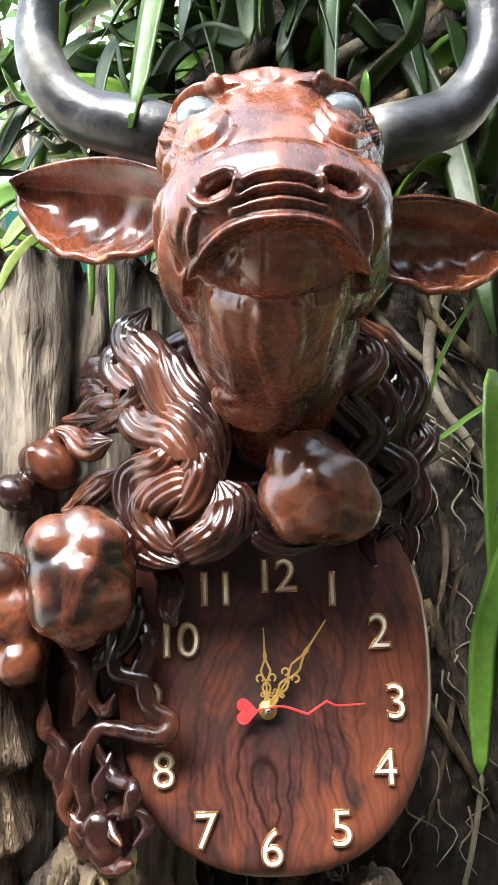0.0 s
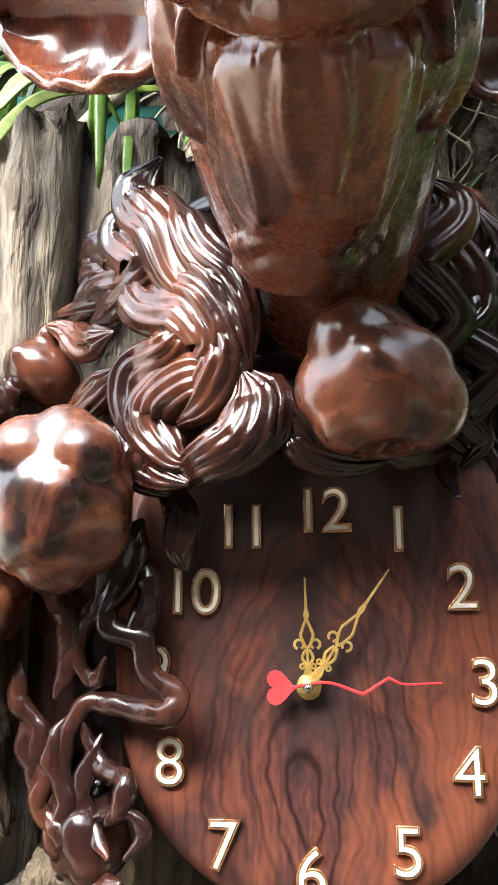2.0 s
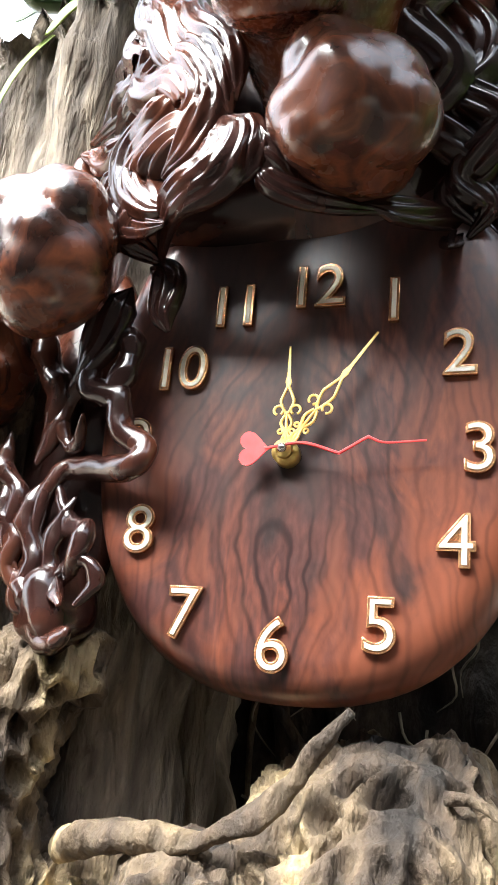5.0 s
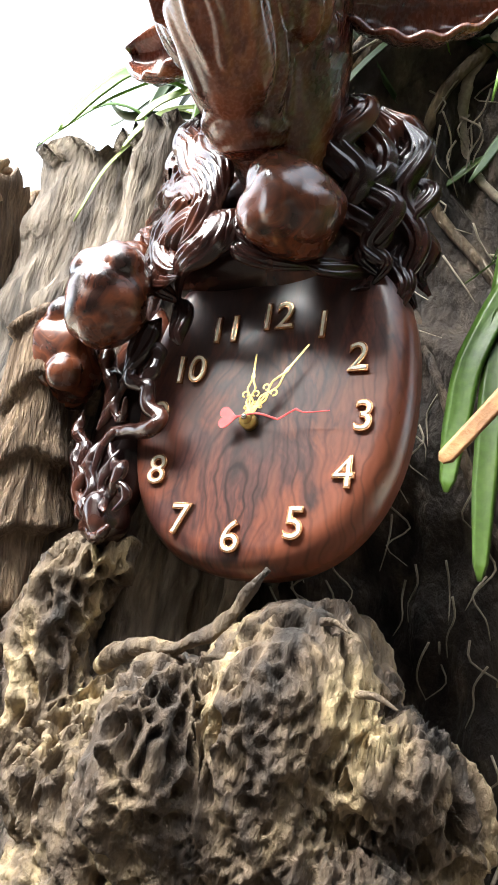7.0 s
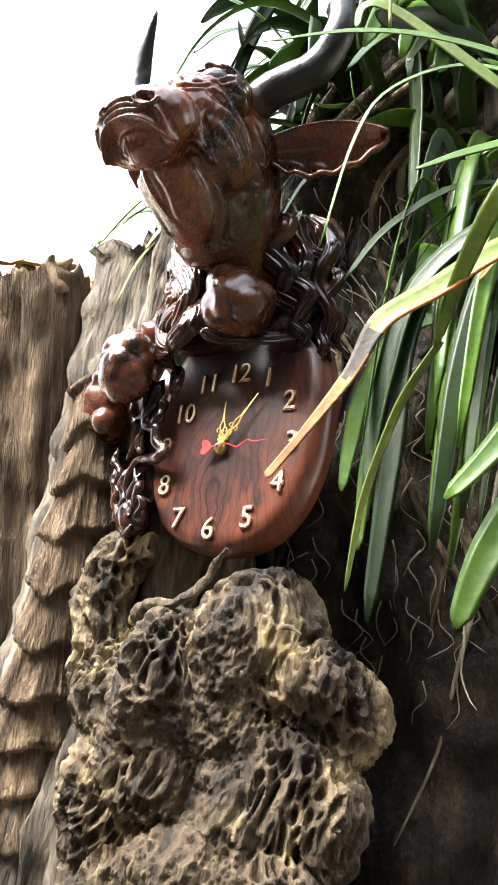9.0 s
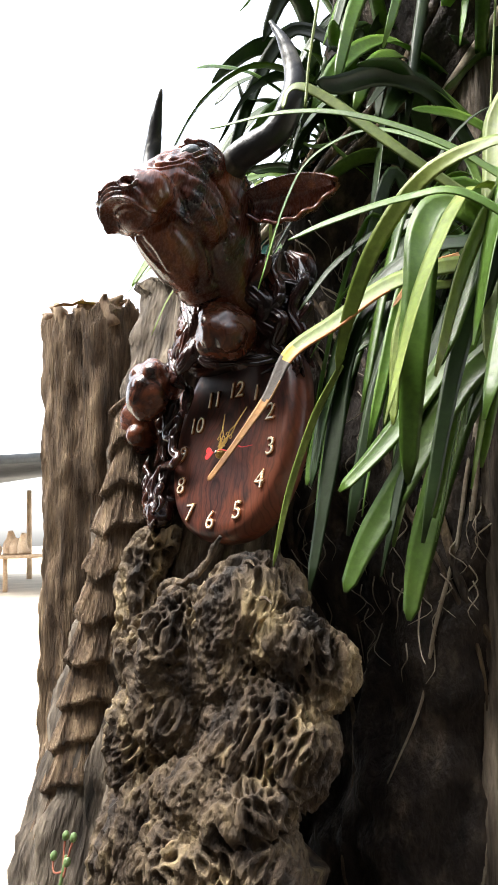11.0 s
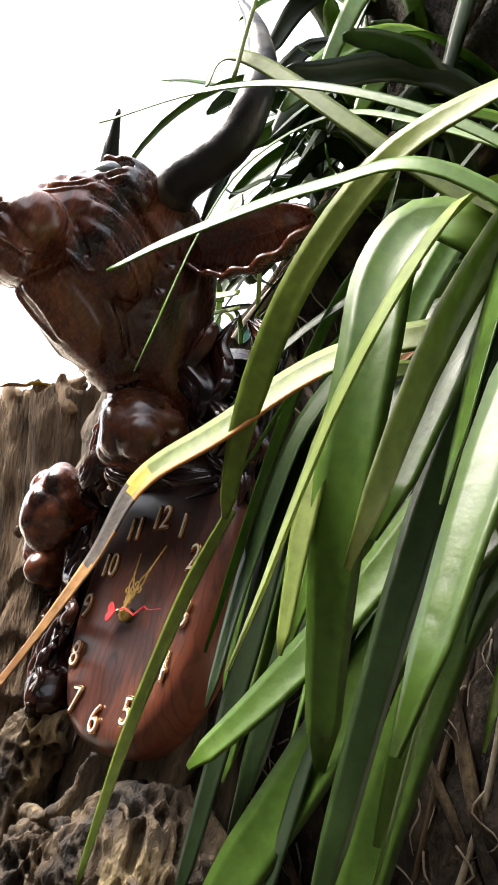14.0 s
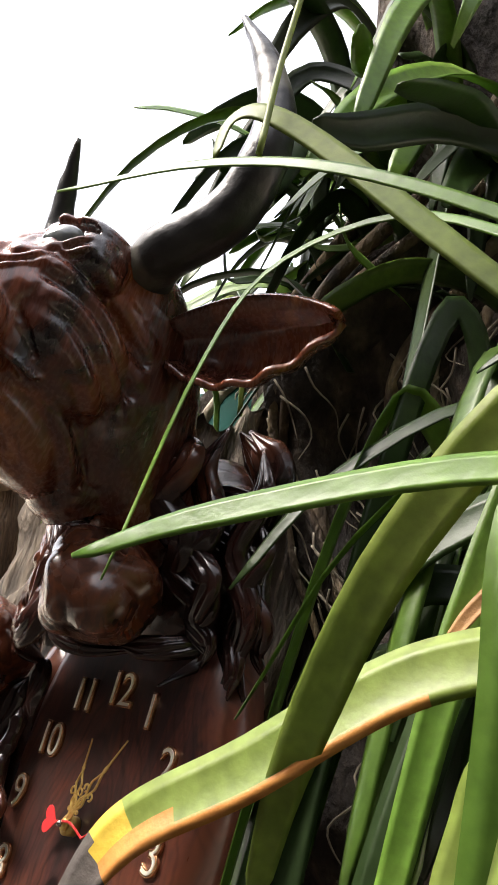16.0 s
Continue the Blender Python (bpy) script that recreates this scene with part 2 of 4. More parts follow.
# ---- helpers for building ----
def part(name, bm, mat, parent=None, label="", smooth=True):
    me = bpy.data.meshes.new(name)
    bm.to_mesh(me)
    bm.free()
    for p in me.polygons:
        p.use_smooth = smooth
    me.materials.append(mat)
    ob = new(name, me)
    if parent:
        ob.parent = parent
    if label:
        tagged(ob, label)
    return ob


def thing(name, label, category, group="", kind="", m=None):
    ob = new(name)
    ob.empty_display_size = 0.05
    if m is not None:
        ob.matrix_world = m
    return tagged(ob, label, category, group, kind)


def glide(points, n):
    """n + 1 places along a smooth line through the points."""
    p = [Vector(q) for q in points]
    p = [p[0] * 2 - p[1]] + p + [p[-1] * 2 - p[-2]]
    out = []
    segs = len(p) - 3
    for i in range(n + 1):
        u = i / n * segs
        k = min(int(u), segs - 1)
        f = u - k
        a, b, c, d = p[k:k + 4]
        out.append(0.5 * ((2 * b) + (c - a) * f + (2 * a - 5 * b + 4 * c - d) * f * f + (3 * b - a - 3 * c + d) * f ** 3))
    return out


def level(values, u):
    """A value along a list, at u from 0 to 1."""
    x = u * (len(values) - 1)
    i = min(int(x), len(values) - 2)
    return values[i] + (values[i + 1] - values[i]) * (x - i)


def frames_along(pts, up=Vector((0, 0, 1))):
    out = []
    side = None
    for i, p in enumerate(pts):
        d = (pts[min(i + 1, len(pts) - 1)] - pts[max(i - 1, 0)]).normalized()
        if side is None:
            side = d.cross(up)
            if side.length < 1e-3:
                side = d.cross(Vector((1, 0, 0)))
        side = (side - d * side.dot(d)).normalized()
        out.append((p, d, side, d.cross(side).normalized()))
    return out


def tube(bm, points, radii, n=24, sides=12, lobes=0, groove=0.0, flat=1.0, twist=0.0, up=Vector((0, -1, 0))):
    """A tapering, optionally fluted rod along a smooth line."""
    rows = []
    pts = glide(points, n)
    for i, (p, d, s, u) in enumerate(frames_along(pts, up)):
        f = i / n
        r = level(radii, f)
        ring = []
        for k in range(sides):
            a = math.tau * k / sides
            q = r * (1 + groove * math.cos(lobes * a + twist * f))
            b = a + twist * f * 0.3
            ring.append(bm.verts.new(p + s * (math.cos(b) * q) + u * (math.sin(b) * q * flat)))
        rows.append(ring)
    for a, b in zip(rows, rows[1:]):
        for k in range(sides):
            bm.faces.new((a[k], a[(k + 1) % sides], b[(k + 1) % sides], b[k]))
    bm.faces.new(rows[0][::-1])
    bm.faces.new(rows[-1])


def blob(bm, centre, radii, turn=(0, 0, 0), u=24, v=16, bumps=0.0, freq=8.0):
    m = pose(*centre, *turn) @ Matrix.Diagonal((*radii, 1))
    got = bmesh.ops.create_uvsphere(bm, u_segments=u, v_segments=v, radius=1, matrix=m)["verts"]
    if bumps:
        c = Vector(centre)
        for w in got:
            w.co += (w.co - c) * (bumps * noise.noise(w.co * freq))


def remeshed(ob, voxel, smooth=6):
    r = ob.modifiers.new("Remesh", "REMESH")
    r.mode, r.voxel_size, r.use_smooth_shade = "VOXEL", voxel, True
    if smooth:
        s = ob.modifiers.new("Smooth", "SMOOTH")
        s.factor, s.iterations = 0.5, smooth
    return ob


def fused(bm, voxel, smooth, coarse=0.0):
    """One closed mesh out of overlapping forms."""
    me = bpy.data.meshes.new("form")
    bm.to_mesh(me)
    bm.free()
    ob = new("form", me)
    if coarse:
        remeshed(ob, coarse, 9)
    remeshed(ob, voxel, smooth)
    out = bpy.data.meshes.new_from_object(ob.evaluated_get(bpy.context.evaluated_depsgraph_get()))
    bpy.data.objects.remove(ob)
    bpy.data.meshes.remove(me)
    return out


def coords(me, what="co"):
    a = np.empty(len(me.vertices) * 3)
    (me.vertices if what == "co" else me.vertex_normals).foreach_get("co" if what == "co" else "vector", a)
    return a.reshape(-1, 3)


def stroke(at, line, r):
    """How strongly each 2D place is touched by a smooth stroke of radius r along the line: 1 on it, 0 beyond."""
    pts = np.array([tuple(p)[:2] for p in glide([(x, y, 0) for x, y in line], 7 * len(line))])
    best = np.full(len(at), 1e9)
    for a, b in zip(pts, pts[1:]):
        d = b - a
        t = np.clip(((at - a) @ d) / max(d @ d, 1e-9), 0, 1)
        best = np.minimum(best, ((at - a - t[:, None] * d) ** 2).sum(1))
    u = np.clip(1 - best / (r * r), 0, 1)
    return u * u


def mesh_part(name, me, mat, parent, label=""):
    for p in me.polygons:
        p.use_smooth = True
    me.materials.clear()
    me.materials.append(mat)
    ob = new(name, me)
    ob.parent = parent
    if label:
        tagged(ob, label)
    return ob


def skin(name, fn, nu, nv, mat, parent=None, label="", closed=True, capped=True):
    """A sheet of nu x nv places given by fn(u, v), u going round."""
    verts, faces = [], []
    for j in range(nv + 1):
        for i in range(nu):
            verts.append(tuple(fn(i / nu if closed else i / (nu - 1), j / nv)))
    for j in range(nv):
        for i in range(nu if closed else nu - 1):
            a, b = j * nu + i, j * nu + (i + 1) % nu
            faces.append((a, b, b + nu, a + nu))
    if closed and capped:
        faces.append(tuple(range(nu))[::-1])
        faces.append(tuple(nv * nu + i for i in range(nu)))
    me = bpy.data.meshes.new(name)
    me.from_pydata(verts, [], faces)
    me.update()
    for p in me.polygons:
        p.use_smooth = True
    me.materials.append(mat)
    ob = new(name, me)
    if parent:
        ob.parent = parent
    if label:
        tagged(ob, label)
    return ob


def strap(name, points, width, mat, parent, label="", fold=0.25, n=18, up=Vector((0, 0, 1)), shape=(0.75, 1.0, 1.0, 0.9, 0.45), twist=0.0, thick=0.0012, worn=None, held=False):
    """A strap leaf, folded along its midrib, with a top and an under side; the first point is its root."""
    bm = bmesh.new()
    rows = []
    for i, (p, d, s, u) in enumerate(frames_along(glide(points, n), up)):
        f = i / n
        a = twist * f
        if held:
            s = d.cross(up).normalized()
            u = d.cross(s).normalized()
        s, u = s * math.cos(a) + u * math.sin(a), u * math.cos(a) - s * math.sin(a)
        w = width * level(shape, f) / 2
        if i == n:
            w *= 0.35
        ring = []
        for x, h in ((-1, 0.0), (-0.55, -0.45), (0, -1.0), (0.55, -0.45), (1, 0.0)):
            ring.append(bm.verts.new(p + s * (x * w) - u * (h * fold * w)))
        for x, h in ((0.55, -0.45), (0, -1.0), (-0.55, -0.45)):
            ring.append(bm.verts.new(p + s * (x * w) - u * (h * fold * w) - u * thick))
        rows.append(ring)
    for a, b in zip(rows, rows[1:]):
        for k in range(8):
            bm.faces.new((a[k], a[(k + 1) % 8], b[(k + 1) % 8], b[k]))
    bm.faces.new(rows[0][::-1])
    bm.faces.new(rows[-1])
    ob = part(name, bm, mat, parent, label)
    if worn:
        for m in worn[0]:
            ob.data.materials.append(m)
        for i in range(n):
            for k in range(8):
                ob.data.polygons[i * 8 + k].material_index = worn[1](i / n, k)
    return ob


def fbm(p, octaves=4):
    return noise.fractal(p, 1.0, 2.0, octaves)


# ---- ground and the distance ----
def ground_at(u, v):
    a, r = -math.tau * u, 0.002 + 600 * v ** 4
    x, y = r * math.sin(a), r * math.cos(a)
    return x, y, 0.02 * fbm(Vector((x * 0.7, y * 0.7, 0))) * min(r, 1)


tagged(skin("ground", ground_at, 64, 60, SAND, capped=False), "pale sunlit sandy ground of an open yard", "ground", kind="structure")

# added dark disc: paints the shaded near ground and cuts bounce from the sand
def ground_shade_at(u, v):
    a = -math.tau * u
    r = (2.7 + 0.35 * noise.noise(Vector((math.cos(a) * 1.4, math.sin(a) * 1.4, 2)))) * v + 0.002
    x, y = 0.9 + r * math.sin(a), -0.6 + r * math.cos(a)
    return x, y, 0.05 * (1 - v ** 6) - 0.02 * v ** 6 + 0.015 * fbm(Vector((x * 2, y * 2, 4)))


tagged(skin("ground_shade", ground_shade_at, 72, 40, SHADED_GROUND, capped=False), "dark disc over the ground, standing in for the shade round the stump", "soil", kind="structure")


def blocker_box(name, x0, x1, y0, y1, h):
    bm = bmesh.new()
    bmesh.ops.create_cube(bm, size=1, matrix=pose((x0 + x1) / 2, (y0 + y1) / 2, h / 2) @ Matrix.Diagonal((x1 - x0, y1 - y0, h, 1)))
    bmesh.ops.bevel(bm, geom=bm.edges[:], offset=0.02, segments=1)
    return tagged(part(name, bm, DARK_BARK, smooth=False), "unseen plain dark wall added to block sky light and reflections", "wall", kind="structure")


# added out of view: dark walls that keep sky reflections off the lacquer and dial
blocker_box("blocker_south", -4.4, 6.0, -4.2, -4.0, 6.3)
blocker_box("blocker_west", -4.6, -4.4, -4.2, -1.6, 6.3)
blocker_box("blocker_east", 5.8, 6.0, -4.0, 3.0, 7.5)

# ---- wooden masses round the clock (in the clock's leaning frame) ----
rnd_wood = random.Random(8)


def stump_at(u, v):
    a = math.tau * u
    z = -0.35 + 2.2 * v
    d = Vector((math.cos(a), math.sin(a), 0))
    r = 0.185 + 0.16 * max(0, 0.6 - z) ** 1.5 + 0.05 * math.cos(3 * a + 1) * (1 - v)
    r += 0.05 * noise.noise(Vector((d.x * 2.2, d.y * 2.2, z * 1.3))) + 0.014 * noise.noise(Vector((d.x * 7, d.y * 7, z * 3))) + 0.022 * fbm(Vector((d.x * 3.5, d.y * 3.5, z * 9))) + 0.006 * fbm(Vector((d.x * 16, d.y * 16, z * 12))) - 0.05 * max(0, 0.10 - abs(noise.noise(Vector((d.x * 4, d.y * 4, z * 0.8))))) / 0.10 * 0.45 - 0.03 * max(0, 0.3 - noise.voronoi(Vector((d.x * 5, d.y * 5, z * 4)))[0][0])
    top = 1.78 + 0.05 * noise.noise(Vector((d.x * 3, d.y * 3, 7))) + 0.03 * noise.noise(d * 8 + Vector((1, 1, 1))) + 0.02 * noise.noise(d * 19) + (0.1 * d.y if d.y > 0 else 0.07 * d.y)
    if v > 0.985:
        r *= 0.75 if v < 0.9999 else 0.4
        z = top - 0.03
    z = min(z, top)
    return -0.275 + d.x * r * 1.1, 0.21 + d.y * r, z


stump = skin("stump", stump_at, 160, 150, DRIFT)
stump.matrix_world = LEAN
tagged(stump, "weathered grey-brown tree stump with a broken top, behind the clock", "stump")


def log_at(u, v):
    a = math.tau * u
    z = -0.05 + 1.78 * v
    d = Vector((math.cos(a), math.sin(a), 0))
    r = 0.138 + 0.20 * max(0, 0.75 - z) ** 1.8 + 0.03 * noise.noise(Vector((d.x * 1.5, d.y * 1.5, z * 1.5 + 5))) + 0.008 * noise.noise(Vector((d.x * 5, d.y * 5, z * 4))) + 0.018 * fbm(Vector((d.x * 2.5, d.y * 2.5, z * 7)))
    r += 0.005 * fbm(Vector((d.x * 14, d.y * 14, z * 9))) - 0.010 * max(0, 0.10 - abs(noise.noise(Vector((d.x * 5, d.y * 5, z * 0.9))))) / 0.10
    top = 1.66 + 0.03 * noise.noise(d * 4) + 0.02 * noise.noise(d * 11)
    if v > 0.985:
        r *= 0.7
        z = top - 0.03
    return -0.63 + d.x * r, 0.185 + d.y * r, min(z, top)


log = skin("standing_log", log_at, 130, 150, COLUMN)
tagged(log, "dark upright log with a broken top end, beside the stump", "log")
bm = bmesh.new()
for i in range(46):
    a, q = rnd_wood.uniform(0, math.tau), rnd_wood.uniform(0.02, 0.135)
    x, y = -0.63 + q * math.cos(a), 0.185 + q * math.sin(a)
    h = rnd_wood.uniform(0.02, 0.07)
    tube(bm, [(x, y, 1.61), (x + rnd_wood.uniform(-0.02, 0.02), y + rnd_wood.uniform(-0.03, 0.01), 1.668), (x + rnd_wood.uniform(-0.03, 0.03), y + rnd_wood.uniform(-0.03, 0.01), 1.66 + 0.4 * h)], [0.022, 0.015, 0.004], 8, 7)
for w in bm.verts:
    w.co += Vector((noise.noise(w.co * 50), noise.noise(w.co * 50 + Vector((4, 0, 0))), 0)) * 0.006
tagged(part("splintered_end", bm, SPLINTER, log, "pale splintered log end"), kind="stuff")


def column_at(u, v):
    a = math.tau * u
    z = -0.05 + 1.45 * v
    d = Vector((math.cos(a), math.sin(a), 0))
    k = z / 0.080 + 0.5 * noise.noise(Vector((d.x * 1.1, d.y * 1.1, z * 3)))
    f = k - math.floor(k)
    r = 0.042 + 0.018 * (1.40 - z) + 0.024 * (1 - f) ** 1.2 * min(1, f / 0.10) * (0.75 + 0.7 * noise.noise(Vector((math.floor(k) * 1.7, d.x * 1.5, d.y * 1.5))))
    r += 0.004 * noise.noise(Vector((d.x * 14, d.y * 14, z * 5))) + 0.004 * fbm(Vector((d.x * 26, d.y * 26, z * 8)))
    if z > 1.34:
        r *= max(0.12, 1 - ((z - 1.34) / 0.07) ** 2)
    t = max(0, 1.28 - z)
    return -0.272 + d.x * r - 0.13 * t, 0.015 + d.y * r - 0.14 * t, z


column = skin("ringed_column", column_at, 110, 240, COLUMN)
tagged(column, "fibrous brown column with frayed overlapping rings beside the stump", "palm trunk")


def pitted(me, depth=1.0):
    """Eats a net of upright pits and thin ridges into a form, deepest in patches."""
    for w, n_ in zip(me.vertices, coords(me, "normal")):
        p = w.co
        if n_[1] > 0.75 or p.z < 0.45:
            continue
        q = p + noise.noise_vector(p * 7) * 0.045 + noise.noise_vector(p * 30) * 0.005
        c = noise.voronoi(Vector((q.x * 66, q.y * 66, q.z * 22)))[0]
        c2 = noise.voronoi(Vector((q.x * 120, q.y * 120, q.z * 62)))[0]
        e, e2 = (c[1] - c[0] - 0.10) / 0.34, (c2[1] - c2[0] - 0.08) / 0.4
        e, e2 = min(1.0, max(0.0, e)), min(1.0, max(0.0, e2))
        patch = min(1.0, max(0.1, 0.60 + 2.2 * noise.noise(p * 9 + Vector((3, 3, 3)))))
        sink = 0.020 * patch * e * e * (3 - 2 * e) + 0.006 * (1.1 - patch) * e2 + 0.020 * abs(noise.noise(Vector((q.x * 30, q.y * 30, q.z * 5))))
        sink += 0.002 * noise.noise(p * 130) + 0.005 * noise.noise(p * 60)
        k = depth * (0.013 - sink)
        w.co = p + Vector(n_) * k
    return me


burl = thing("root_burl", "gnarled pitted root burl with pale ridges, under the clock", "burl", m=LEAN)
bm = bmesh.new()
# dome, its lower left lobe, the trailing right lobe, the waist and the lower lobes
blob(bm, (0.058, 0.065, 0.985), (0.088, 0.09, 0.102), bumps=0.16, freq=14)
blob(bm, (-0.043, 0.020, 0.925), (0.053, 0.078, 0.092), bumps=0.15, freq=14)
blob(bm, (0.145, 0.085, 0.942), (0.058, 0.065, 0.056), (0, 20, 0), bumps=0.2, freq=14)
blob(bm, (0.185, 0.13, 0.915), (0.040, 0.055, 0.055), bumps=0.2, freq=16)
blob(bm, (0.12, 0.115, 0.89), (0.075, 0.065, 0.07), bumps=0.2, freq=14)
blob(bm, (0.0, 0.07, 0.90), (0.12, 0.07, 0.10), bumps=0.2, freq=14)
blob(bm, (-0.09, 0.055, 0.86), (0.08, 0.075, 0.12), bumps=0.2, freq=14)
blob(bm, (0.10, 0.095, 0.83), (0.10, 0.065, 0.10), bumps=0.2, freq=14)
blob(bm, (0.04, 0.135, 0.83), (0.12, 0.10, 0.13), bumps=0.2, freq=12)
blob(bm, (-0.035, 0.06, 0.815), (0.055, 0.07, 0.07), bumps=0.2, freq=14)
blob(bm, (0.085, 0.085, 0.775), (0.075, 0.075, 0.06), bumps=0.2, freq=14)
blob(bm, (0.165, 0.115, 0.79), (0.05, 0.06, 0.075), bumps=0.2, freq=14)
blob(bm, (0.055, 0.075, 0.70), (0.13, 0.085, 0.07), bumps=0.2, freq=14)
blob(bm, (0.03, 0.10, 0.60), (0.17, 0.11, 0.12), bumps=0.2, freq=10)
blob(bm, (-0.145, 0.075, 0.90), (0.075, 0.085, 0.10), bumps=0.2, freq=14)
blob(bm, (-0.145, 0.085, 0.76), (0.07, 0.09, 0.13), bumps=0.2, freq=12)
blob(bm, (-0.10, 0.09, 0.60), (0.10, 0.10, 0.15), bumps=0.2, freq=12)
# the arm that rises on the left and curls in under the board
tube(bm, [(-0.185, 0.05, 0.92), (-0.205, 0.03, 1.01), (-0.195, 0.025, 1.07), (-0.165, 0.025, 1.105), (-0.135, 0.04, 1.115)], [0.05, 0.040, 0.037, 0.032, 0.018], 30, 24)
# a knot with a hollow eye
tube(bm, [(0.03 + 0.027 * math.cos(a), 0.032 - 0.01 * math.sin(a), 0.852 + 0.034 * math.sin(a)) for a in (i * math.tau / 10 for i in range(11))], [0.013, 0.011], 40, 12)
blob(bm, (0.058, 0.035, 0.815), (0.024, 0.02, 0.022))
mesh_part("root_mass", pitted(fused(bm, 0.0030, 2, 0.0065)), BURL, burl)
bm = bmesh.new()
tube(bm, [(0.0, 0.15, 0.62), (-0.01, 0.17, 0.35), (0.0, 0.2, 0.05), (0.02, 0.24, -0.4)], [0.15, 0.19, 0.24, 0.32], 60, 60, lobes=5, groove=0.08, twist=1.0)
for w in bm.verts:
    w.co += noise.noise_vector(w.co * 9) * 0.03 + noise.noise_vector(w.co * 30) * 0.012
part("root_foot", bm, BURL, burl)
bm = bmesh.new()
tube(bm, [(-0.135, 0.03, 1.005), (-0.08, -0.005, 1.02), (-0.03, -0.01, 1.024), (0.012, -0.01, 1.05), (0.035, -0.015, 1.082), (0.052, -0.02, 1.098)], [0.010, 0.009, 0.0065, 0.0065, 0.0055, 0.003], 60, 16)
for w in bm.verts:
    w.co += noise.noise_vector(w.co * 45) * 0.004 + noise.noise_vector(w.co * 110) * 0.0016
part("dead_branch", bm, BURL, burl, "short dark dead branch")
for i, (p0, p1) in enumerate((((0.135, 0.01, 1.005), (0.175, -0.005, 0.995)), ((0.10, 0.0, 1.06), (0.128, -0.006, 1.052)))):
    bm = bmesh.new()
    a, b = Vector(p0), Vector(p1)
    tube(bm, [a, a.lerp(b, 0.5) + Vector((0, 0, 0.004)), b], [0.004, 0.003, 0.001], 10, 8)
    part("splinter", bm, BURL, burl)


def back_at(u, v):
    """The dark trunk behind, its face full of roots and soil."""
    a = math.tau * u
    z = -0.05 + 3.0 * v
    d = Vector((math.cos(a), math.sin(a), 0))
    r = 0.42 + 0.08 * max(0, 0.9 - z)
    p = Vector((d.x, d.y, z))
    low = min(1, max(0, (1.62 - z) / 0.25))
    r += 0.09 * noise.noise(p * 2.3) + 0.04 * noise.noise(p * 6) + 0.02 * fbm(p * 14) - 0.03 * max(0, 0.35 - noise.voronoi(p * 8)[0][0])
    if v > 0.97:
        r *= 0.5
    return -0.02 + 0.14 * low + 0.38 * max(0, min(1, (z - 1.75) / 0.3)) + d.x * r * (1 + 0.25 * low), 0.70 + d.y * r, z


back = skin("dark_trunk", back_at, 200, 170, DARK_BARK)
tagged(back, "dark rotting tree trunk covered in soil and roots", "tree trunk")


def on_trunk(u, v, off):
    p = Vector(back_at(u, v))
    return p + (p - Vector((0.05, 0.70, p.z))).normalized() * off


for i in range(26):
    u, v, wander = rnd_wood.uniform(0.66, 0.92), rnd_wood.uniform(0.35, 0.75), rnd_wood.uniform(-0.02, 0.02)
    r = rnd_wood.uniform(0.004, 0.013)
    bm = bmesh.new()
    tube(bm, [on_trunk(u + wander * k + rnd_wood.uniform(-0.008, 0.008), v - 0.045 * k, r * 0.4) for k in range(6)], [r, r * 0.9, r * 0.7, r * 0.3], 40, 8)
    part("root", bm, BURL if i % 3 else ROOT, back)
bm = bmesh.new()
for i in range(260):
    u, v = rnd_wood.uniform(0.66, 0.92), rnd_wood.uniform(0.30, 0.62)
    tube(bm, [on_trunk(u + rnd_wood.uniform(-0.006, 0.006), v - 0.008 * k, 0.003 + rnd_wood.uniform(0, 0.012)) for k in range(4)], [0.0016, 0.0012, 0.0006], 9, 5)
tagged(part("root_tangle", bm, ROOT, back, "tangle of pale fibrous roots"), kind="stuff")


def right_at(u, v):
    a = math.tau * u
    z = -0.1 + 2.9 * v
    d = Vector((math.cos(a), math.sin(a), 0))
    r = 0.085 + 0.05 * (1 - v) ** 2 + 0.02 * noise.noise(Vector((d.x * 2, d.y * 2, z))) + 0.007 * noise.noise(Vector((a * 8, 2, z * 3))) + 0.004 * fbm(Vector((a * 14, 3, z * 12)))
    return 0.36 + d.x * r, 0.40 + d.y * r, z


right = skin("slim_trunk", right_at, 90, 120, DRIFT)
tagged(right, "pale weathered slim trunk behind the strap leaves", "tree trunk")

# ---- the clock ----
clock = thing("carved_wall_clock", "large carved rosewood clock with a bull's head, glossy, leaning back", "clock", m=LEAN)


def dial_outline(a, grow=0.0):
    c, s = math.cos(a), math.sin(a)
    e = 2 / 2.35
    x = 0.006 + (0.148 + grow) * math.copysign(abs(c) ** e, c)
    z = 1.292 + (0.189 + grow) * math.copysign(abs(s) ** e, s)
    wob = 1 + 0.012 * noise.noise(Vector((c * 1.5, s * 1.5, 3)))
    return x * wob, z


def dial_at(u, v):
    a = math.tau * u
    steps = ((-0.146, 0.0), (-0.05, 0.0), (-0.021, 0.0), (-0.018, 0.0), (-0.011, 0.0012), (-0.004, 0.005), (0.0, 0.012), (0.004, 0.025), (0.002, 0.05), (-0.06, 0.06))
    grow, y = steps[min(int(round(v * 9)), 9)]
    x, z = dial_outline(a, grow)
    return x, y, z


skin("dial_board", dial_at, 96, 9, DIAL_WOOD, clock, "polished dark red dial board with swirling grain")


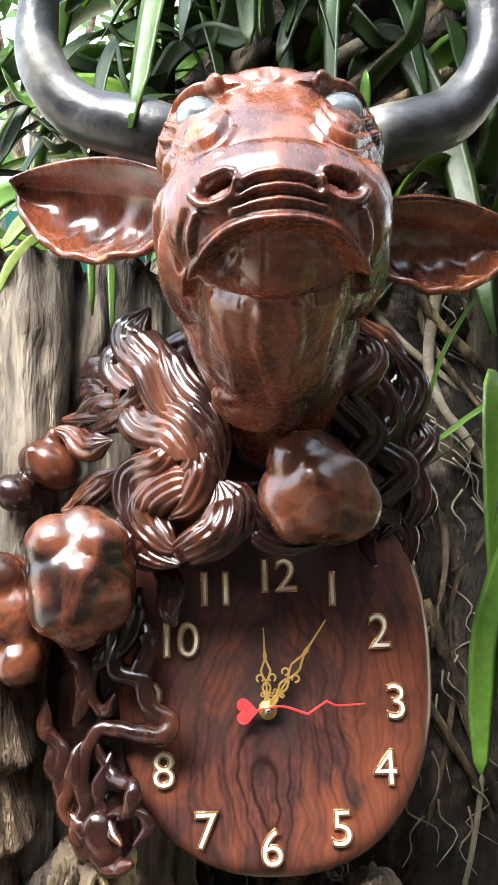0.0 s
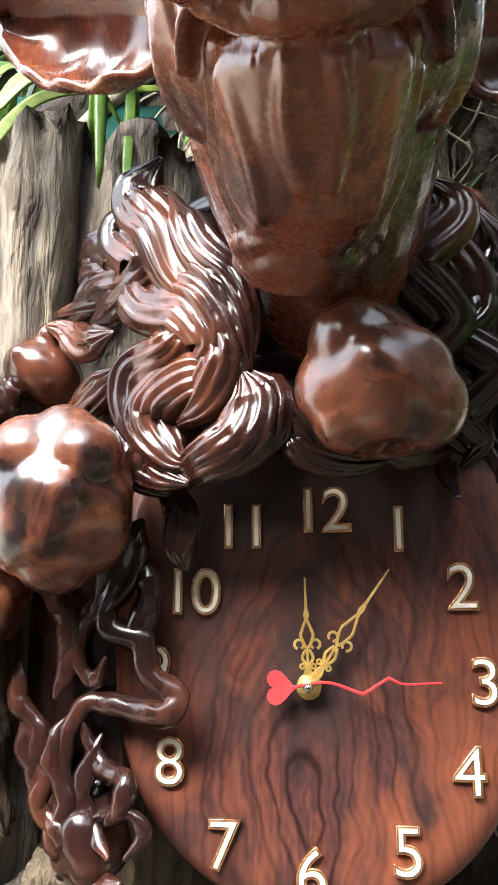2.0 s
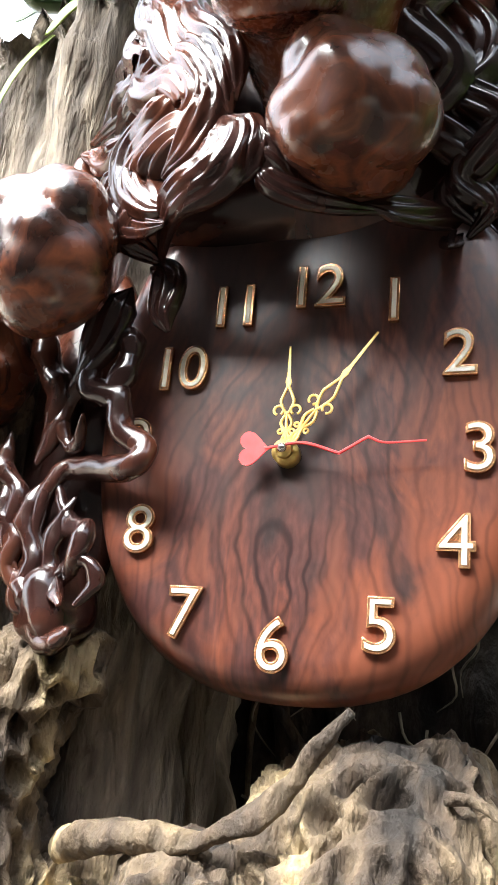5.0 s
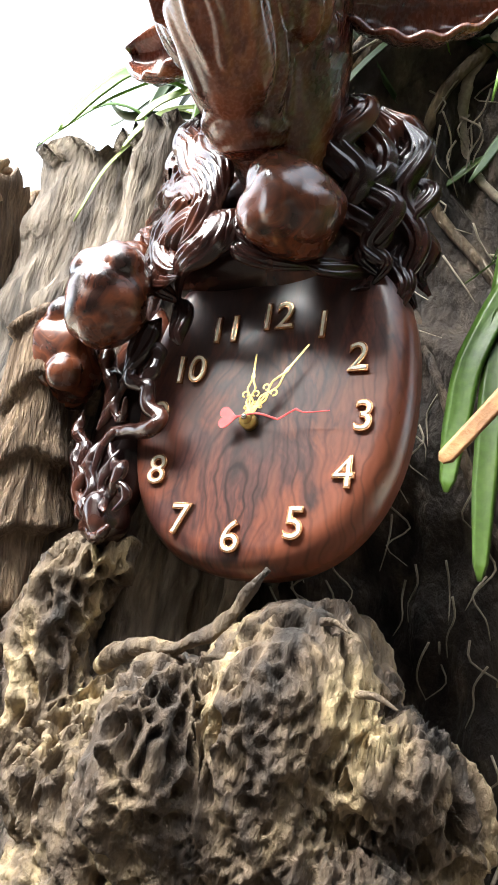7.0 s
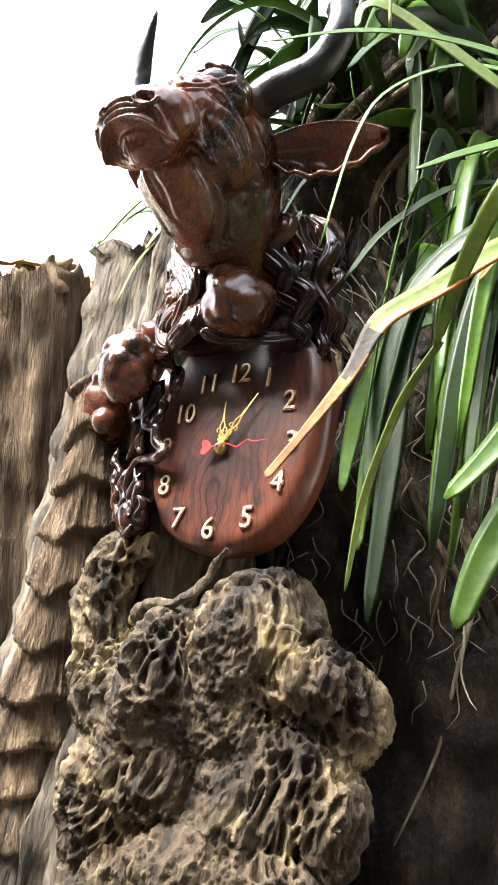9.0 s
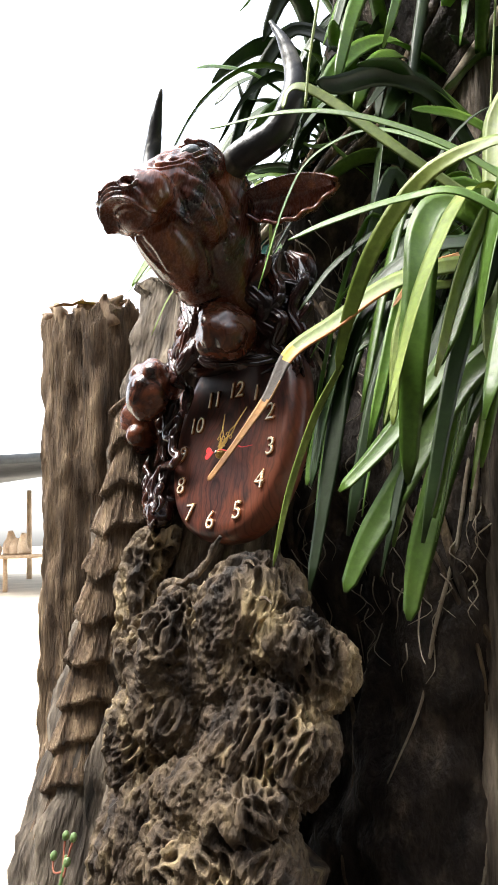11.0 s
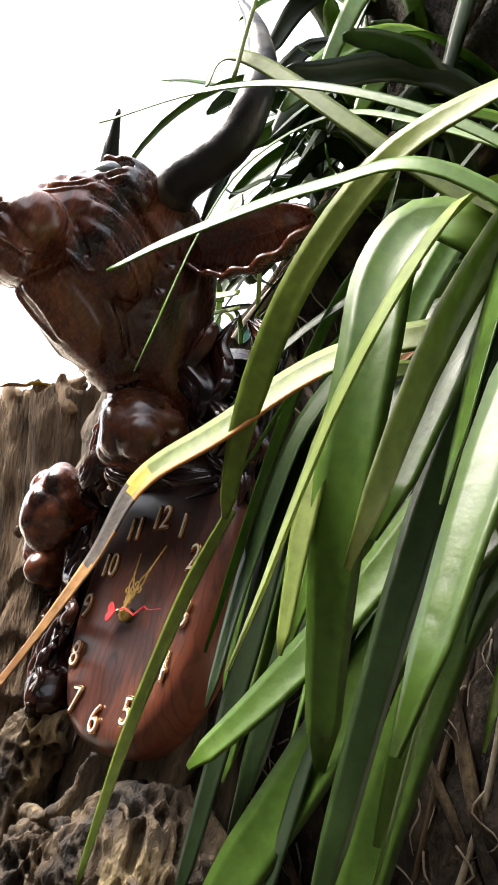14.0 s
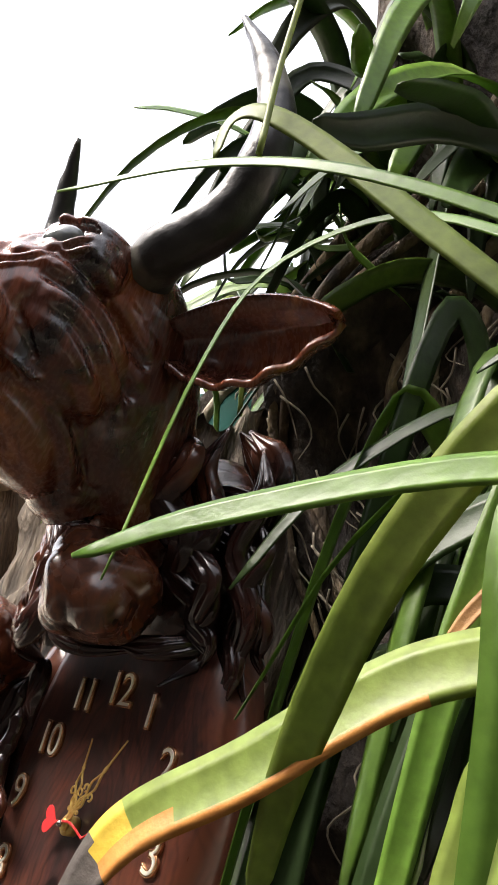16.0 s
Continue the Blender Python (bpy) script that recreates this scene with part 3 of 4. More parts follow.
def numeral(text, x, z, size=0.0435):
    def mesh_of(offset, extrude, bevel):
        cu = bpy.data.curves.new("numeral", "FONT")
        cu.body, cu.size, cu.align_x, cu.align_y = text, size, "CENTER", "CENTER"
        cu.extrude, cu.offset, cu.bevel_depth, cu.bevel_resolution = extrude, offset, bevel, 1
        cu.space_character = 0.92
        ob = bpy.data.objects.new("numeral", cu)
        scene.collection.objects.link(ob)
        me = bpy.data.meshes.new_from_object(ob.evaluated_get(bpy.context.evaluated_depsgraph_get()))
        bpy.data.objects.remove(ob)
        return me
    base = new("numeral", mesh_of(0.0008, 0.0016, 0.0004))
    base.data.materials.clear()
    base.data.materials.append(GOLD)
    base.parent = clock
    base.matrix_local = pose(x, -0.0022, z, 90)
    face = new("numeral_face", mesh_of(-0.0008, 0.0004, 0.0002))
    face.data.materials.clear()
    face.data.materials.append(CREAM)
    face.parent = base
    face.matrix_local = pose(0, 0, 0.0022)


for text, x, z in [('12', 0.011, 1.369), ('1', 0.064, 1.355), ('2', 0.106, 1.315), ('3', 0.118, 1.252), ('4', 0.105, 1.195), ('5', 0.063, 1.145), ('6', -0.0, 1.13), ('7', -0.059, 1.146), ('8', -0.096, 1.198), ('10', -0.082, 1.312), ('11', -0.046, 1.358), ('9', -0.107, 1.259)]:
    numeral(text, x, z)


# pointers
def flat_plate(bm, outline, y0, y1):
    """A thin plate from an outline of x, z."""
    f = [bm.verts.new((x, y0, z)) for x, z in outline]
    k = [bm.verts.new((x, y1, z)) for x, z in outline]
    bm.faces.new(f)
    bm.faces.new(k[::-1])
    for i in range(len(f)):
        j = (i + 1) % len(f)
        bm.faces.new((f[j], f[i], k[i], k[j]))


def loop(bm, cx, cz, r, wire, y, start=0.0, turn=math.tau, squash=1.0):
    pts = [(cx + r * math.cos(start + turn * i / 12), y, cz + r * squash * math.sin(start + turn * i / 12)) for i in range(13)]
    tube(bm, pts, [wire, wire], 24, 6)


def pointer(name, length, angle, y, label):
    """A gilt filigree pointer: a ringed lower part, a spade and a needle, built upright and turned."""
    bm = bmesh.new()
    k = length / 0.073
    # two scrolled stays rise from the hub to a trefoil, above it a drop and the needle
    for sgn in (-1, 1):
        tube(bm, [(0, y, 0.002), (sgn * 0.0022, y, 0.008 * k), (sgn * 0.0008, y, 0.013 * k), (sgn * 0.0036, y, 0.019 * k), (sgn * 0.0012, y, 0.0245 * k)], [0.0011, 0.0011], 20, 6)
        loop(bm, sgn * 0.0038, 0.0135 * k, 0.0015, 0.0008, y)
        loop(bm, sgn * 0.0056, 0.028 * k, 0.0031, 0.00095, y, -1.2 if sgn > 0 else math.pi + 1.2, math.tau * 0.86 * sgn)
        tube(bm, [(sgn * 0.0008, y, 0.0255 * k), (sgn * 0.0042, y, 0.0335 * k), (sgn * 0.0030, y, 0.038 * k), (0, y, 0.0455 * k)], [0.0010, 0.0011, 0.0010], 16, 6)
    tube(bm, [(0, y, 0.003), (0, y, 0.027 * k)], [0.0012, 0.0009], 6, 6)
    flat_plate(bm, [(-0.0011, 0.044 * k), (0.0011, 0.044 * k), (0.0021, 0.0475 * k), (0.0010, 0.052 * k), (0.0006, length), (-0.0006, length), (-0.0010, 0.052 * k), (-0.0021, 0.0475 * k)], y - 0.0005, y + 0.0005)
    ob = part(name, bm, BRASS, clock, label, smooth=False)
    ob.matrix_local = pose(0, 0, 1.25, 0, angle, 0)
    return ob


pointer("hour_pointer", 0.073, -1.5, -0.009, "gilt filigree hour pointer")
pointer("minute_pointer", 0.0965, 35.5, -0.012, "gilt filigree minute pointer")
bm = bmesh.new()
heart = [(0.0115 * math.sin(i / 24 * math.tau) ** 3, (13 * math.cos(i / 24 * math.tau) - 5 * math.cos(2 * i / 24 * math.tau) - 2 * math.cos(3 * i / 24 * math.tau) - math.cos(4 * i / 24 * math.tau)) * 0.00072) for i in range(24)]
flat_plate(bm, [(-0.0195 - z, x) for x, z in heart][::-1], -0.0155, -0.0145)
tube(bm, [(-0.012, -0.015, 0), (0.012, -0.015, 0.0035), (0.034, -0.015, -0.003), (0.037, -0.015, -0.003), (0.052, -0.015, 0.006), (0.055, -0.015, 0.006), (0.064, -0.015, 0.003), (0.088, -0.015, 0.004)], [0.0011, 0.0011, 0.001, 0.0006], 48, 6)
second = part("second_pointer", bm, RED, clock, "thin red zigzag second pointer with a heart tail", smooth=False)
second.matrix_local = pose(0, 0, 1.25)
bm = bmesh.new()
tube(bm, [(0, 0.0, 1.25), (0, -0.010, 1.25)], [0.0085, 0.0085], 2, 20)
tube(bm, [(0, -0.010, 1.25), (0, -0.013, 1.25)], [0.0055, 0.005], 2, 20)
part("hub", bm, BRASS, clock, "round brass hub")
bm = bmesh.new()
blob(bm, (0, -0.0165, 1.25), (0.0032, 0.0025, 0.0032), u=12, v=8)
part("hub_pin", bm, STEEL, clock, "small steel pin")

# the bull's head
HX = 0.013
bm = bmesh.new()
blob(bm, (HX, -0.150, 1.680), (0.082, 0.085, 0.080))
blob(bm, (HX, -0.235, 1.595), (0.070, 0.062, 0.034), (-28, 0, 0))
blob(bm, (HX, -0.225, 1.660), (0.078, 0.056, 0.115), (-43, 0, 0))
blob(bm, (HX, -0.292, 1.588), (0.074, 0.052, 0.044), (-35, 0, 0))
blob(bm, (HX, -0.20, 1.605), (0.084, 0.085, 0.058), (-20, 0, 0))
# throat and neck, and the lower jaw in front of them
tube(bm, [(HX, -0.13, 1.68), (HX, -0.105, 1.60), (0.018, -0.055, 1.545), (0.02, 0.0, 1.50)], [0.082, 0.082, 0.064, 0.045], 24, 28, up=Vector((1, 0, 0)))
tube(bm, [(HX, -0.190, 1.615), (HX - 0.006, -0.150, 1.565), (HX - 0.010, -0.098, 1.508)], [0.068, 0.051, 0.038], 24, 24, up=Vector((1, 0, 0)))
tube(bm, [(HX, -0.280, 1.602), (HX, -0.235, 1.583), (HX - 0.004, -0.165, 1.548), (HX - 0.006, -0.115, 1.53)], [0.034, 0.054, 0.052, 0.036], 24, 24, up=Vector((1, 0, 0)))
blob(bm, (HX, -0.185, 1.708), (0.066, 0.062, 0.030), (-25, 0, 0))
for k in (-1, 1):
    blob(bm, (HX + 0.046 * k, -0.190, 1.708), (0.036, 0.052, 0.022), (-20, 0, 0))
    blob(bm, (HX + 0.052 * k, -0.205, 1.690), (0.034, 0.040, 0.034))
    blob(bm, (HX + 0.056 * k, -0.20, 1.615), (0.032, 0.068, 0.046), (-34, 0, 0))
    blob(bm, (HX + 0.050 * k, -0.285, 1.598), (0.026, 0.034, 0.030), (-30, 0, 0))
# chin with its two rolled lips
blob(bm, (0.003, -0.118, 1.512), (0.041, 0.038, 0.024), (15, 0, 0))
blob(bm, (0.006, -0.140, 1.540), (0.031, 0.026, 0.017), (10, 0, 6))
blob(bm, (0.012, -0.152, 1.566), (0.026, 0.026, 0.020), (10, 0, 0))
tube(bm, [(-0.030, -0.125, 1.565), (-0.024, -0.150, 1.548), (0.0, -0.166, 1.543), (0.026, -0.158, 1.550), (0.036, -0.135, 1.566)], [0.004, 0.007, 0.008, 0.007, 0.004], 24, 12)
tube(bm, [(-0.036, -0.110, 1.512), (-0.024, -0.146, 1.511), (0.004, -0.158, 1.509), (0.030, -0.148, 1.513), (0.042, -0.112, 1.514)], [0.006, 0.009, 0.009, 0.009, 0.006], 24, 12)
head = fused(bm, 0.0019, 7)
# the face is cut from the front: strokes in thousandths of the distance from the carver, across and up from the face's middle line
CARVER, FACE_MID = np.array((HX, -0.771, 1.351)), np.array((HX, -0.27, 1.66))
fwd = (FACE_MID - CARVER) / np.linalg.norm(FACE_MID - CARVER)
rise_ = np.cross((1, 0, 0), fwd)
pos, nor = coords(head), coords(head, "normal")
rel = pos - CARVER
far = rel @ fwd
front = np.stack([np.abs(rel[:, 0]) / far, (rel @ rise_) / far], 1) * 1000
facing = np.clip(((-rel / np.linalg.norm(rel, axis=1)[:, None]) * nor).sum(1) * 2.5, 0, 1) * (far < 0.66)
FRONT_CUTS = [
    # heavy slanting brow, upper lid, lids and folds under the eye
    (0.0055, 19, [(34, 50), (56, 62), (78, 80), (98, 84)]), (-0.004, 8, [(52, 44), (70, 54), (82, 66)]),
    (0.0035, 6, [(60, 58), (78, 74), (100, 76), (119, 58), (126, 32)]),
    (-0.011, 25, [(80, 44), (94, 48), (106, 38)]),
    (0.0032, 6, [(62, 40), (78, 21), (98, 12), (120, 20)]), (-0.0035, 4.5, [(58, 32), (76, 13), (98, 3), (122, 12)]),
    (0.0035, 6, [(54, 26), (72, 6), (98, -5), (124, 2)]), (-0.0032, 4.5, [(50, 19), (68, -2), (96, -13), (122, -7)]),
    (0.003, 6, [(46, 10), (64, -9), (92, -20), (114, -16)]),
    (-0.003, 8, [(0, 118), (0, 88), (4, 70)]),
    # nostril and its wing
    (-0.009, 9, [(60, -43), (74, -50), (90, -58)]), (-0.008, 8, [(66, -45), (82, -53)]),
    (0.0048, 7, [(50, -44), (56, -62), (74, -72), (94, -72), (104, -62)]), (0.003, 6, [(54, -36), (70, -36), (90, -44)]),
    # rolls across the nose
    (0.0032, 6, [(0, -36), (28, -40), (50, -50)]), (-0.0034, 4, [(0, -44), (28, -48), (48, -58)]),
    (0.0032, 5.5, [(0, -52), (28, -56), (50, -66)]), (-0.0034, 4, [(0, -60), (28, -64), (50, -72)]),
    (0.003, 6, [(0, -68), (30, -72), (56, -80)]),
    # rim of the mouth and the hollow under it
    (0.0055, 8, [(0, -88), (34, -91), (64, -102), (88, -122), (102, -148), (106, -172)]),
    (-0.013, 46, [(0, -140), (34, -142), (60, -156)]), (-0.007, 22, [(0, -112), (36, -116), (66, -132), (82, -152)]),
    (0.004, 8, [(100, -84), (108, -110), (104, -150), (106, -176)]), (-0.003, 6, [(112, -80), (120, -112), (116, -150)]),
    (-0.0016, 2.2, [(18, -92), (20, -140), (18, -200)]), (-0.0014, 2.0, [(58, -104), (54, -150), (48, -200)]),
    # creases of the throat
    (0.003, 13, [(84, -190), (66, -240), (52, -300)]), (0.003, 14, [(20, -200), (24, -240), (12, -285)]),
]
push = sum(h * stroke(front, line, r) for h, r, line in FRONT_CUTS) * facing
# the cheeks are cut from the side in long wavy folds: places are depth and height
side = pos[:, 1:] * 1000
flank = np.clip(np.abs(nor[:, 0]) * 2.2 - 0.5, 0, 1)
for i in range(5):
    z0 = 1700 - 29 * i
    line = [(-262 + 5 * i, z0 - 8 + 3 * (i % 2)), (-215, z0 - 19 + 4 * (i % 3)), (-178, z0 - 34), (-140, z0 - 58 - 3 * i)]
    push += (0.004 * stroke(side, line, 14) - 0.0035 * stroke(side, [(y, z - 15) for y, z in line], 10)) * flank * (1 - 0.8 * facing)
head.vertices.foreach_set("co", (pos + nor * push[:, None]).ravel())
head.update()
mesh_part("bull_head", head, HEAD_WOOD, clock, "glossy red-brown carved bull's head with furrowed brow")
for k in (-1, 1):
    bm = bmesh.new()
    blob(bm, (HX + 0.052 * k, -0.238, 1.697), (0.0205, 0.015, 0.0155), (0, -28 * k, 38 * k), 24, 16)
    part("eye", bm, EYE_GLASS, clock, "dull grey inlaid eye")
    bm = bmesh.new()
    blob(bm, (HX + 0.040 * k, -0.308, 1.612), (0.012, 0.006, 0.0055), (-30, 20 * k, 30 * k), 20, 12)
    part("nostril", bm, EYE_GLASS, clock, "grey inlaid nostril")
    bm = bmesh.new()
    pts = [(0.06, -0.155, 1.710), (0.113, -0.166, 1.722), (0.171, -0.153, 1.749), (0.204, -0.157, 1.793), (0.206, -0.163, 1.845), (0.190, -0.18, 1.90), (0.164, -0.2, 1.95)]
    tube(bm, [(x if k > 0 else 2 * HX - x, y, z + (0.012 if k < 0 else 0)) for x, y, z in pts], [0.026, 0.026, 0.024, 0.021, 0.017, 0.012, 0.003], 48, 20)
    for w in bm.verts:
        w.co += w.normal * 0.0 + Vector((noise.noise(w.co * 60), noise.noise(w.co * 60 + Vector((5, 0, 0))), noise.noise(w.co * 60 + Vector((0, 5, 0))))) * 0.0012
    part("horn", bm, HORN, clock, "polished black curved horn with grey patches")


def ear(root, tip, low, cup):
    """A cupped, ruffled ear between its root, its tip and the lowest place of its rim."""
    root, tip, low = Vector(root), Vector(tip), Vector(low)
    along = tip - root
    across = low - (root + along * ((low - root).dot(along) / along.length_squared))
    out = along.cross(across).normalized()
    if out.y > 0:
        out = -out

    def at(u, v):
        s = math.sin(math.pi * min(1, 0.12 + 0.88 * v)) ** 0.75
        w = (u - 0.36) * 1.8
        deep = (1 - (2 * u - 1) ** 2) * cup * s
        ruffle = 0.0035 * math.sin(v * 30 - u * 6) * u
        return root + along * v + across * (w * s) - out * (deep - ruffle) + out * 0.012 * (u < 0.12)

    ob = skin("ear", at, 28, 30, HEAD_WOOD, clock, "thin cupped carved ear", closed=False)
    so = ob.modifiers.new("Solidify", "SOLIDIFY")
    so.thickness, so.offset = 0.006, 0
    return ob


ear((-0.062, -0.12, 1.688), (-0.228, -0.06, 1.745), (-0.138, -0.105, 1.655), 0.035)
ear((0.092, -0.12, 1.662), (0.25, -0.068, 1.672), (0.165, -0.10, 1.618), 0.035)

# the chest, the mane and the carved lumps
bm = bmesh.new()
blob(bm, (0.005, 0.03, 1.51), (0.125, 0.07, 0.11))
blob(bm, (-0.05, 0.012, 1.455), (0.11, 0.055, 0.045))
blob(bm, (0.085, 0.035, 1.47), (0.045, 0.035, 0.04))
tube(bm, [(-0.055, 0.0, 1.60), (-0.085, 0.0, 1.575), (-0.115, 0.01, 1.53)], [0.026, 0.032, 0.03], 18, 16)
blob(bm, (-0.165, 0.025, 1.27), (0.046, 0.022, 0.15))
blob(bm, (-0.152, 0.0, 1.145), (0.026, 0.026, 0.034), bumps=0.3, freq=40)
remeshed(part("chest", bm, MANE_WOOD, clock, "dark glossy carved chest and edge"), 0.004, 4)


def lock(points, wide, lobes=5):
    """A wavy carved lock of the mane: one ribbon with rounded ridges along it."""
    bm = bmesh.new()
    n, sides = 46, 44
    rows = []
    ph = rnd_mane.uniform(0, 6)
    for i, (p, d, s_, u_) in enumerate(frames_along(glide(points, n), Vector((0, -1, 0)))):
        f = i / n
        side = Vector((-d.z, 0.0, d.x))
        side = side.normalized() if side.length > 0.2 else Vector((1, 0, 0))
        out = d.cross(side).normalized()
        if out.y > 0:
            out = -out
        w = wide * (0.5 + 0.55 * math.sin(math.pi * min(1, 0.12 + 0.8 * f))) * (1 - 0.75 * f ** 4) * min(1, 0.12 + 5 * f)
        ring = []
        for k in range(sides):
            a = math.tau * k / sides
            c, q = math.cos(a), math.sin(a)
            ridge = abs(math.cos(0.5 * lobes * math.pi * (c + 0.18 * math.sin(5 * f + ph)) * 0.95)) ** 0.6
            h = w * (0.42 + 0.30 * ridge * (1 - 0.35 * math.sin(9 * f + 3 * c + ph))) if q > 0 else w * 0.4
            ring.append(bm.verts.new(p + side * (c * w) + out * (q * h)))
        rows.append(ring)
    for r0, r1 in zip(rows, rows[1:]):
        for k in range(sides):
            bm.faces.new((r0[k], r0[(k + 1) % sides], r1[(k + 1) % sides], r1[k]))
    bm.faces.new(rows[0][::-1])
    bm.faces.new(rows[-1])
    bmesh.ops.recalc_face_normals(bm, faces=bm.faces[:])
    return part("mane_lock", bm, MANE_WOOD, clock)


rnd_mane = random.Random(3)
MANE = [
    (0.02, 6, [(-0.099, -0.059, 1.62), (-0.115, -0.048, 1.594), (-0.096, -0.061, 1.562), (-0.08, -0.071, 1.521), (-0.042, -0.084, 1.492)]),
    (0.018, 6, [(-0.111, -0.051, 1.598), (-0.131, -0.035, 1.57), (-0.108, -0.053, 1.54), (-0.135, -0.032, 1.522), (-0.161, -0.007, 1.514)]),
    (0.014, 5, [(-0.18, 0.01, 1.576), (-0.152, -0.017, 1.573), (-0.129, -0.037, 1.55), (-0.148, -0.02, 1.533), (-0.196, 0.01, 1.53)]),
    (0.018, 6, [(-0.129, -0.037, 1.542), (-0.108, -0.053, 1.51), (-0.075, -0.074, 1.497), (-0.058, -0.081, 1.468), (-0.081, -0.071, 1.45)]),
    (0.018, 6, [(-0.07, -0.076, 1.494), (-0.086, -0.068, 1.468), (-0.114, -0.049, 1.456), (-0.109, -0.053, 1.422), (-0.082, -0.071, 1.403)]),
    (0.017, 6, [(-0.043, -0.084, 1.449), (-0.076, -0.074, 1.447), (-0.102, -0.058, 1.429), (-0.087, -0.068, 1.401), (-0.071, -0.076, 1.392)]),
    (0.017, 6, [(-0.038, -0.085, 1.452), (-0.029, -0.085, 1.427), (-0.039, -0.085, 1.405), (-0.066, -0.078, 1.392), (-0.094, -0.032, 1.38)]),
    (0.013, 5, [(-0.031, -0.085, 1.451), (-0.019, -0.084, 1.431), (-0.018, -0.084, 1.412), (-0.025, -0.085, 1.395)]),
    (0.014, 5, [(-0.057, -0.081, 1.488), (-0.048, -0.083, 1.462), (-0.063, -0.079, 1.433), (-0.081, -0.071, 1.42)]),
    (0.012, 5, [(-0.179, 0.01, 1.564), (-0.158, -0.011, 1.555), (-0.138, -0.029, 1.544), (-0.165, -0.004, 1.543)]),
    (0.012, 5, [(-0.132, -0.034, 1.472), (-0.158, -0.011, 1.455), (-0.178, 0.01, 1.444), (-0.195, 0.01, 1.439)]),
    (0.016, 5, [(-0.088, -0.066, 1.523), (-0.065, -0.078, 1.506), (-0.045, -0.084, 1.477), (-0.033, -0.085, 1.451)]),
    (0.012, 4, [(-0.114, -0.049, 1.444), (-0.1, -0.059, 1.412), (-0.109, -0.053, 1.39), (-0.086, -0.032, 1.377)]),
    (0.013, 5, [(-0.138, -0.029, 1.5), (-0.165, -0.004, 1.5), (-0.185, 0.01, 1.515), (-0.204, 0.01, 1.521)]),
    (0.02, 5, [(0.1, -0.011, 1.623), (0.129, 0.01, 1.581), (0.121, 0.01, 1.546), (0.107, 0.003, 1.51)]),
    (0.014, 5, [(0.134, 0.01, 1.581), (0.132, 0.01, 1.546), (0.107, 0.003, 1.527), (0.082, -0.023, 1.517)]),
    (0.012, 5, [(0.101, -0.004, 1.526), (0.106, 0.003, 1.493), (0.125, 0.01, 1.471), (0.109, 0.01, 1.444)]),
    (0.01, 4, [(0.112, 0.01, 1.495), (0.13, 0.01, 1.466), (0.117, 0.01, 1.438), (0.138, 0.01, 1.416), (0.135, 0.01, 1.397)]),
    (0.009, 4, [(0.126, 0.01, 1.5), (0.142, 0.01, 1.46), (0.131, 0.01, 1.432), (0.145, 0.01, 1.404), (0.141, 0.01, 1.377)]),
    (0.009, 4, [(0.096, -0.004, 1.443), (0.113, 0.01, 1.422), (0.1, 0.003, 1.4), (0.102, -0.032, 1.374)]),
    (0.009, 4, [(0.124, 0.01, 1.416), (0.117, 0.01, 1.394), (0.13, 0.01, 1.378)]),
    (0.01, 4, [(0.048, -0.049, 1.4), (0.076, -0.023, 1.407), (0.101, 0.003, 1.419), (0.125, 0.01, 1.43)]),
    (0.008, 4, [(-0.012, -0.083, 1.412), (0.002, -0.078, 1.397), (0.032, -0.061, 1.393), (0.064, -0.034, 1.401)]),
    (0.011, 4, [(-0.101, -0.032, 1.378), (-0.086, -0.032, 1.367), (-0.086, -0.032, 1.342), (-0.081, -0.032, 1.327)]),
    (0.016, 6, [(0.093, -0.017, 1.62), (0.122, 0.01, 1.581), (0.138, 0.01, 1.546), (0.13, 0.01, 1.505)]),
    (0.016, 6, [(0.071, -0.034, 1.542), (0.102, -0.004, 1.549), (0.131, 0.01, 1.534), (0.135, 0.01, 1.5)]),
    (0.014, 5, [(0.076, -0.029, 1.516), (0.11, 0.006, 1.505), (0.134, 0.01, 1.482), (0.126, 0.01, 1.455)]),
    (0.012, 5, [(0.108, 0.006, 1.471), (0.126, 0.01, 1.449), (0.108, 0.01, 1.422), (0.128, 0.01, 1.399)]),
    (0.01, 4, [(0.132, 0.01, 1.46), (0.125, 0.01, 1.427), (0.139, 0.01, 1.399), (0.127, 0.01, 1.378)]),
    (0.016, 5, [(-0.108, -0.053, 1.57), (-0.126, -0.039, 1.541), (-0.158, -0.011, 1.538), (-0.185, 0.01, 1.521)]),
    (0.014, 5, [(-0.08, -0.071, 1.537), (-0.054, -0.081, 1.518), (-0.037, -0.085, 1.491), (-0.031, -0.085, 1.461)]),
    (0.014, 5, [(-0.091, -0.065, 1.587), (-0.069, -0.076, 1.541), (-0.044, -0.084, 1.512), (-0.035, -0.085, 1.481)]),
    (0.012, 5, [(-0.12, -0.044, 1.439), (-0.12, -0.044, 1.408), (-0.098, -0.061, 1.389), (-0.072, -0.076, 1.38)]),
    (0.012, 5, [(-0.021, -0.084, 1.441), (-0.012, -0.083, 1.426), (0.002, -0.078, 1.412), (0.012, -0.074, 1.397)]),
    (0.014, 4, [(-0.112, -0.032, 1.363), (-0.125, -0.032, 1.338), (-0.132, -0.032, 1.314), (-0.142, -0.032, 1.294)]),
]
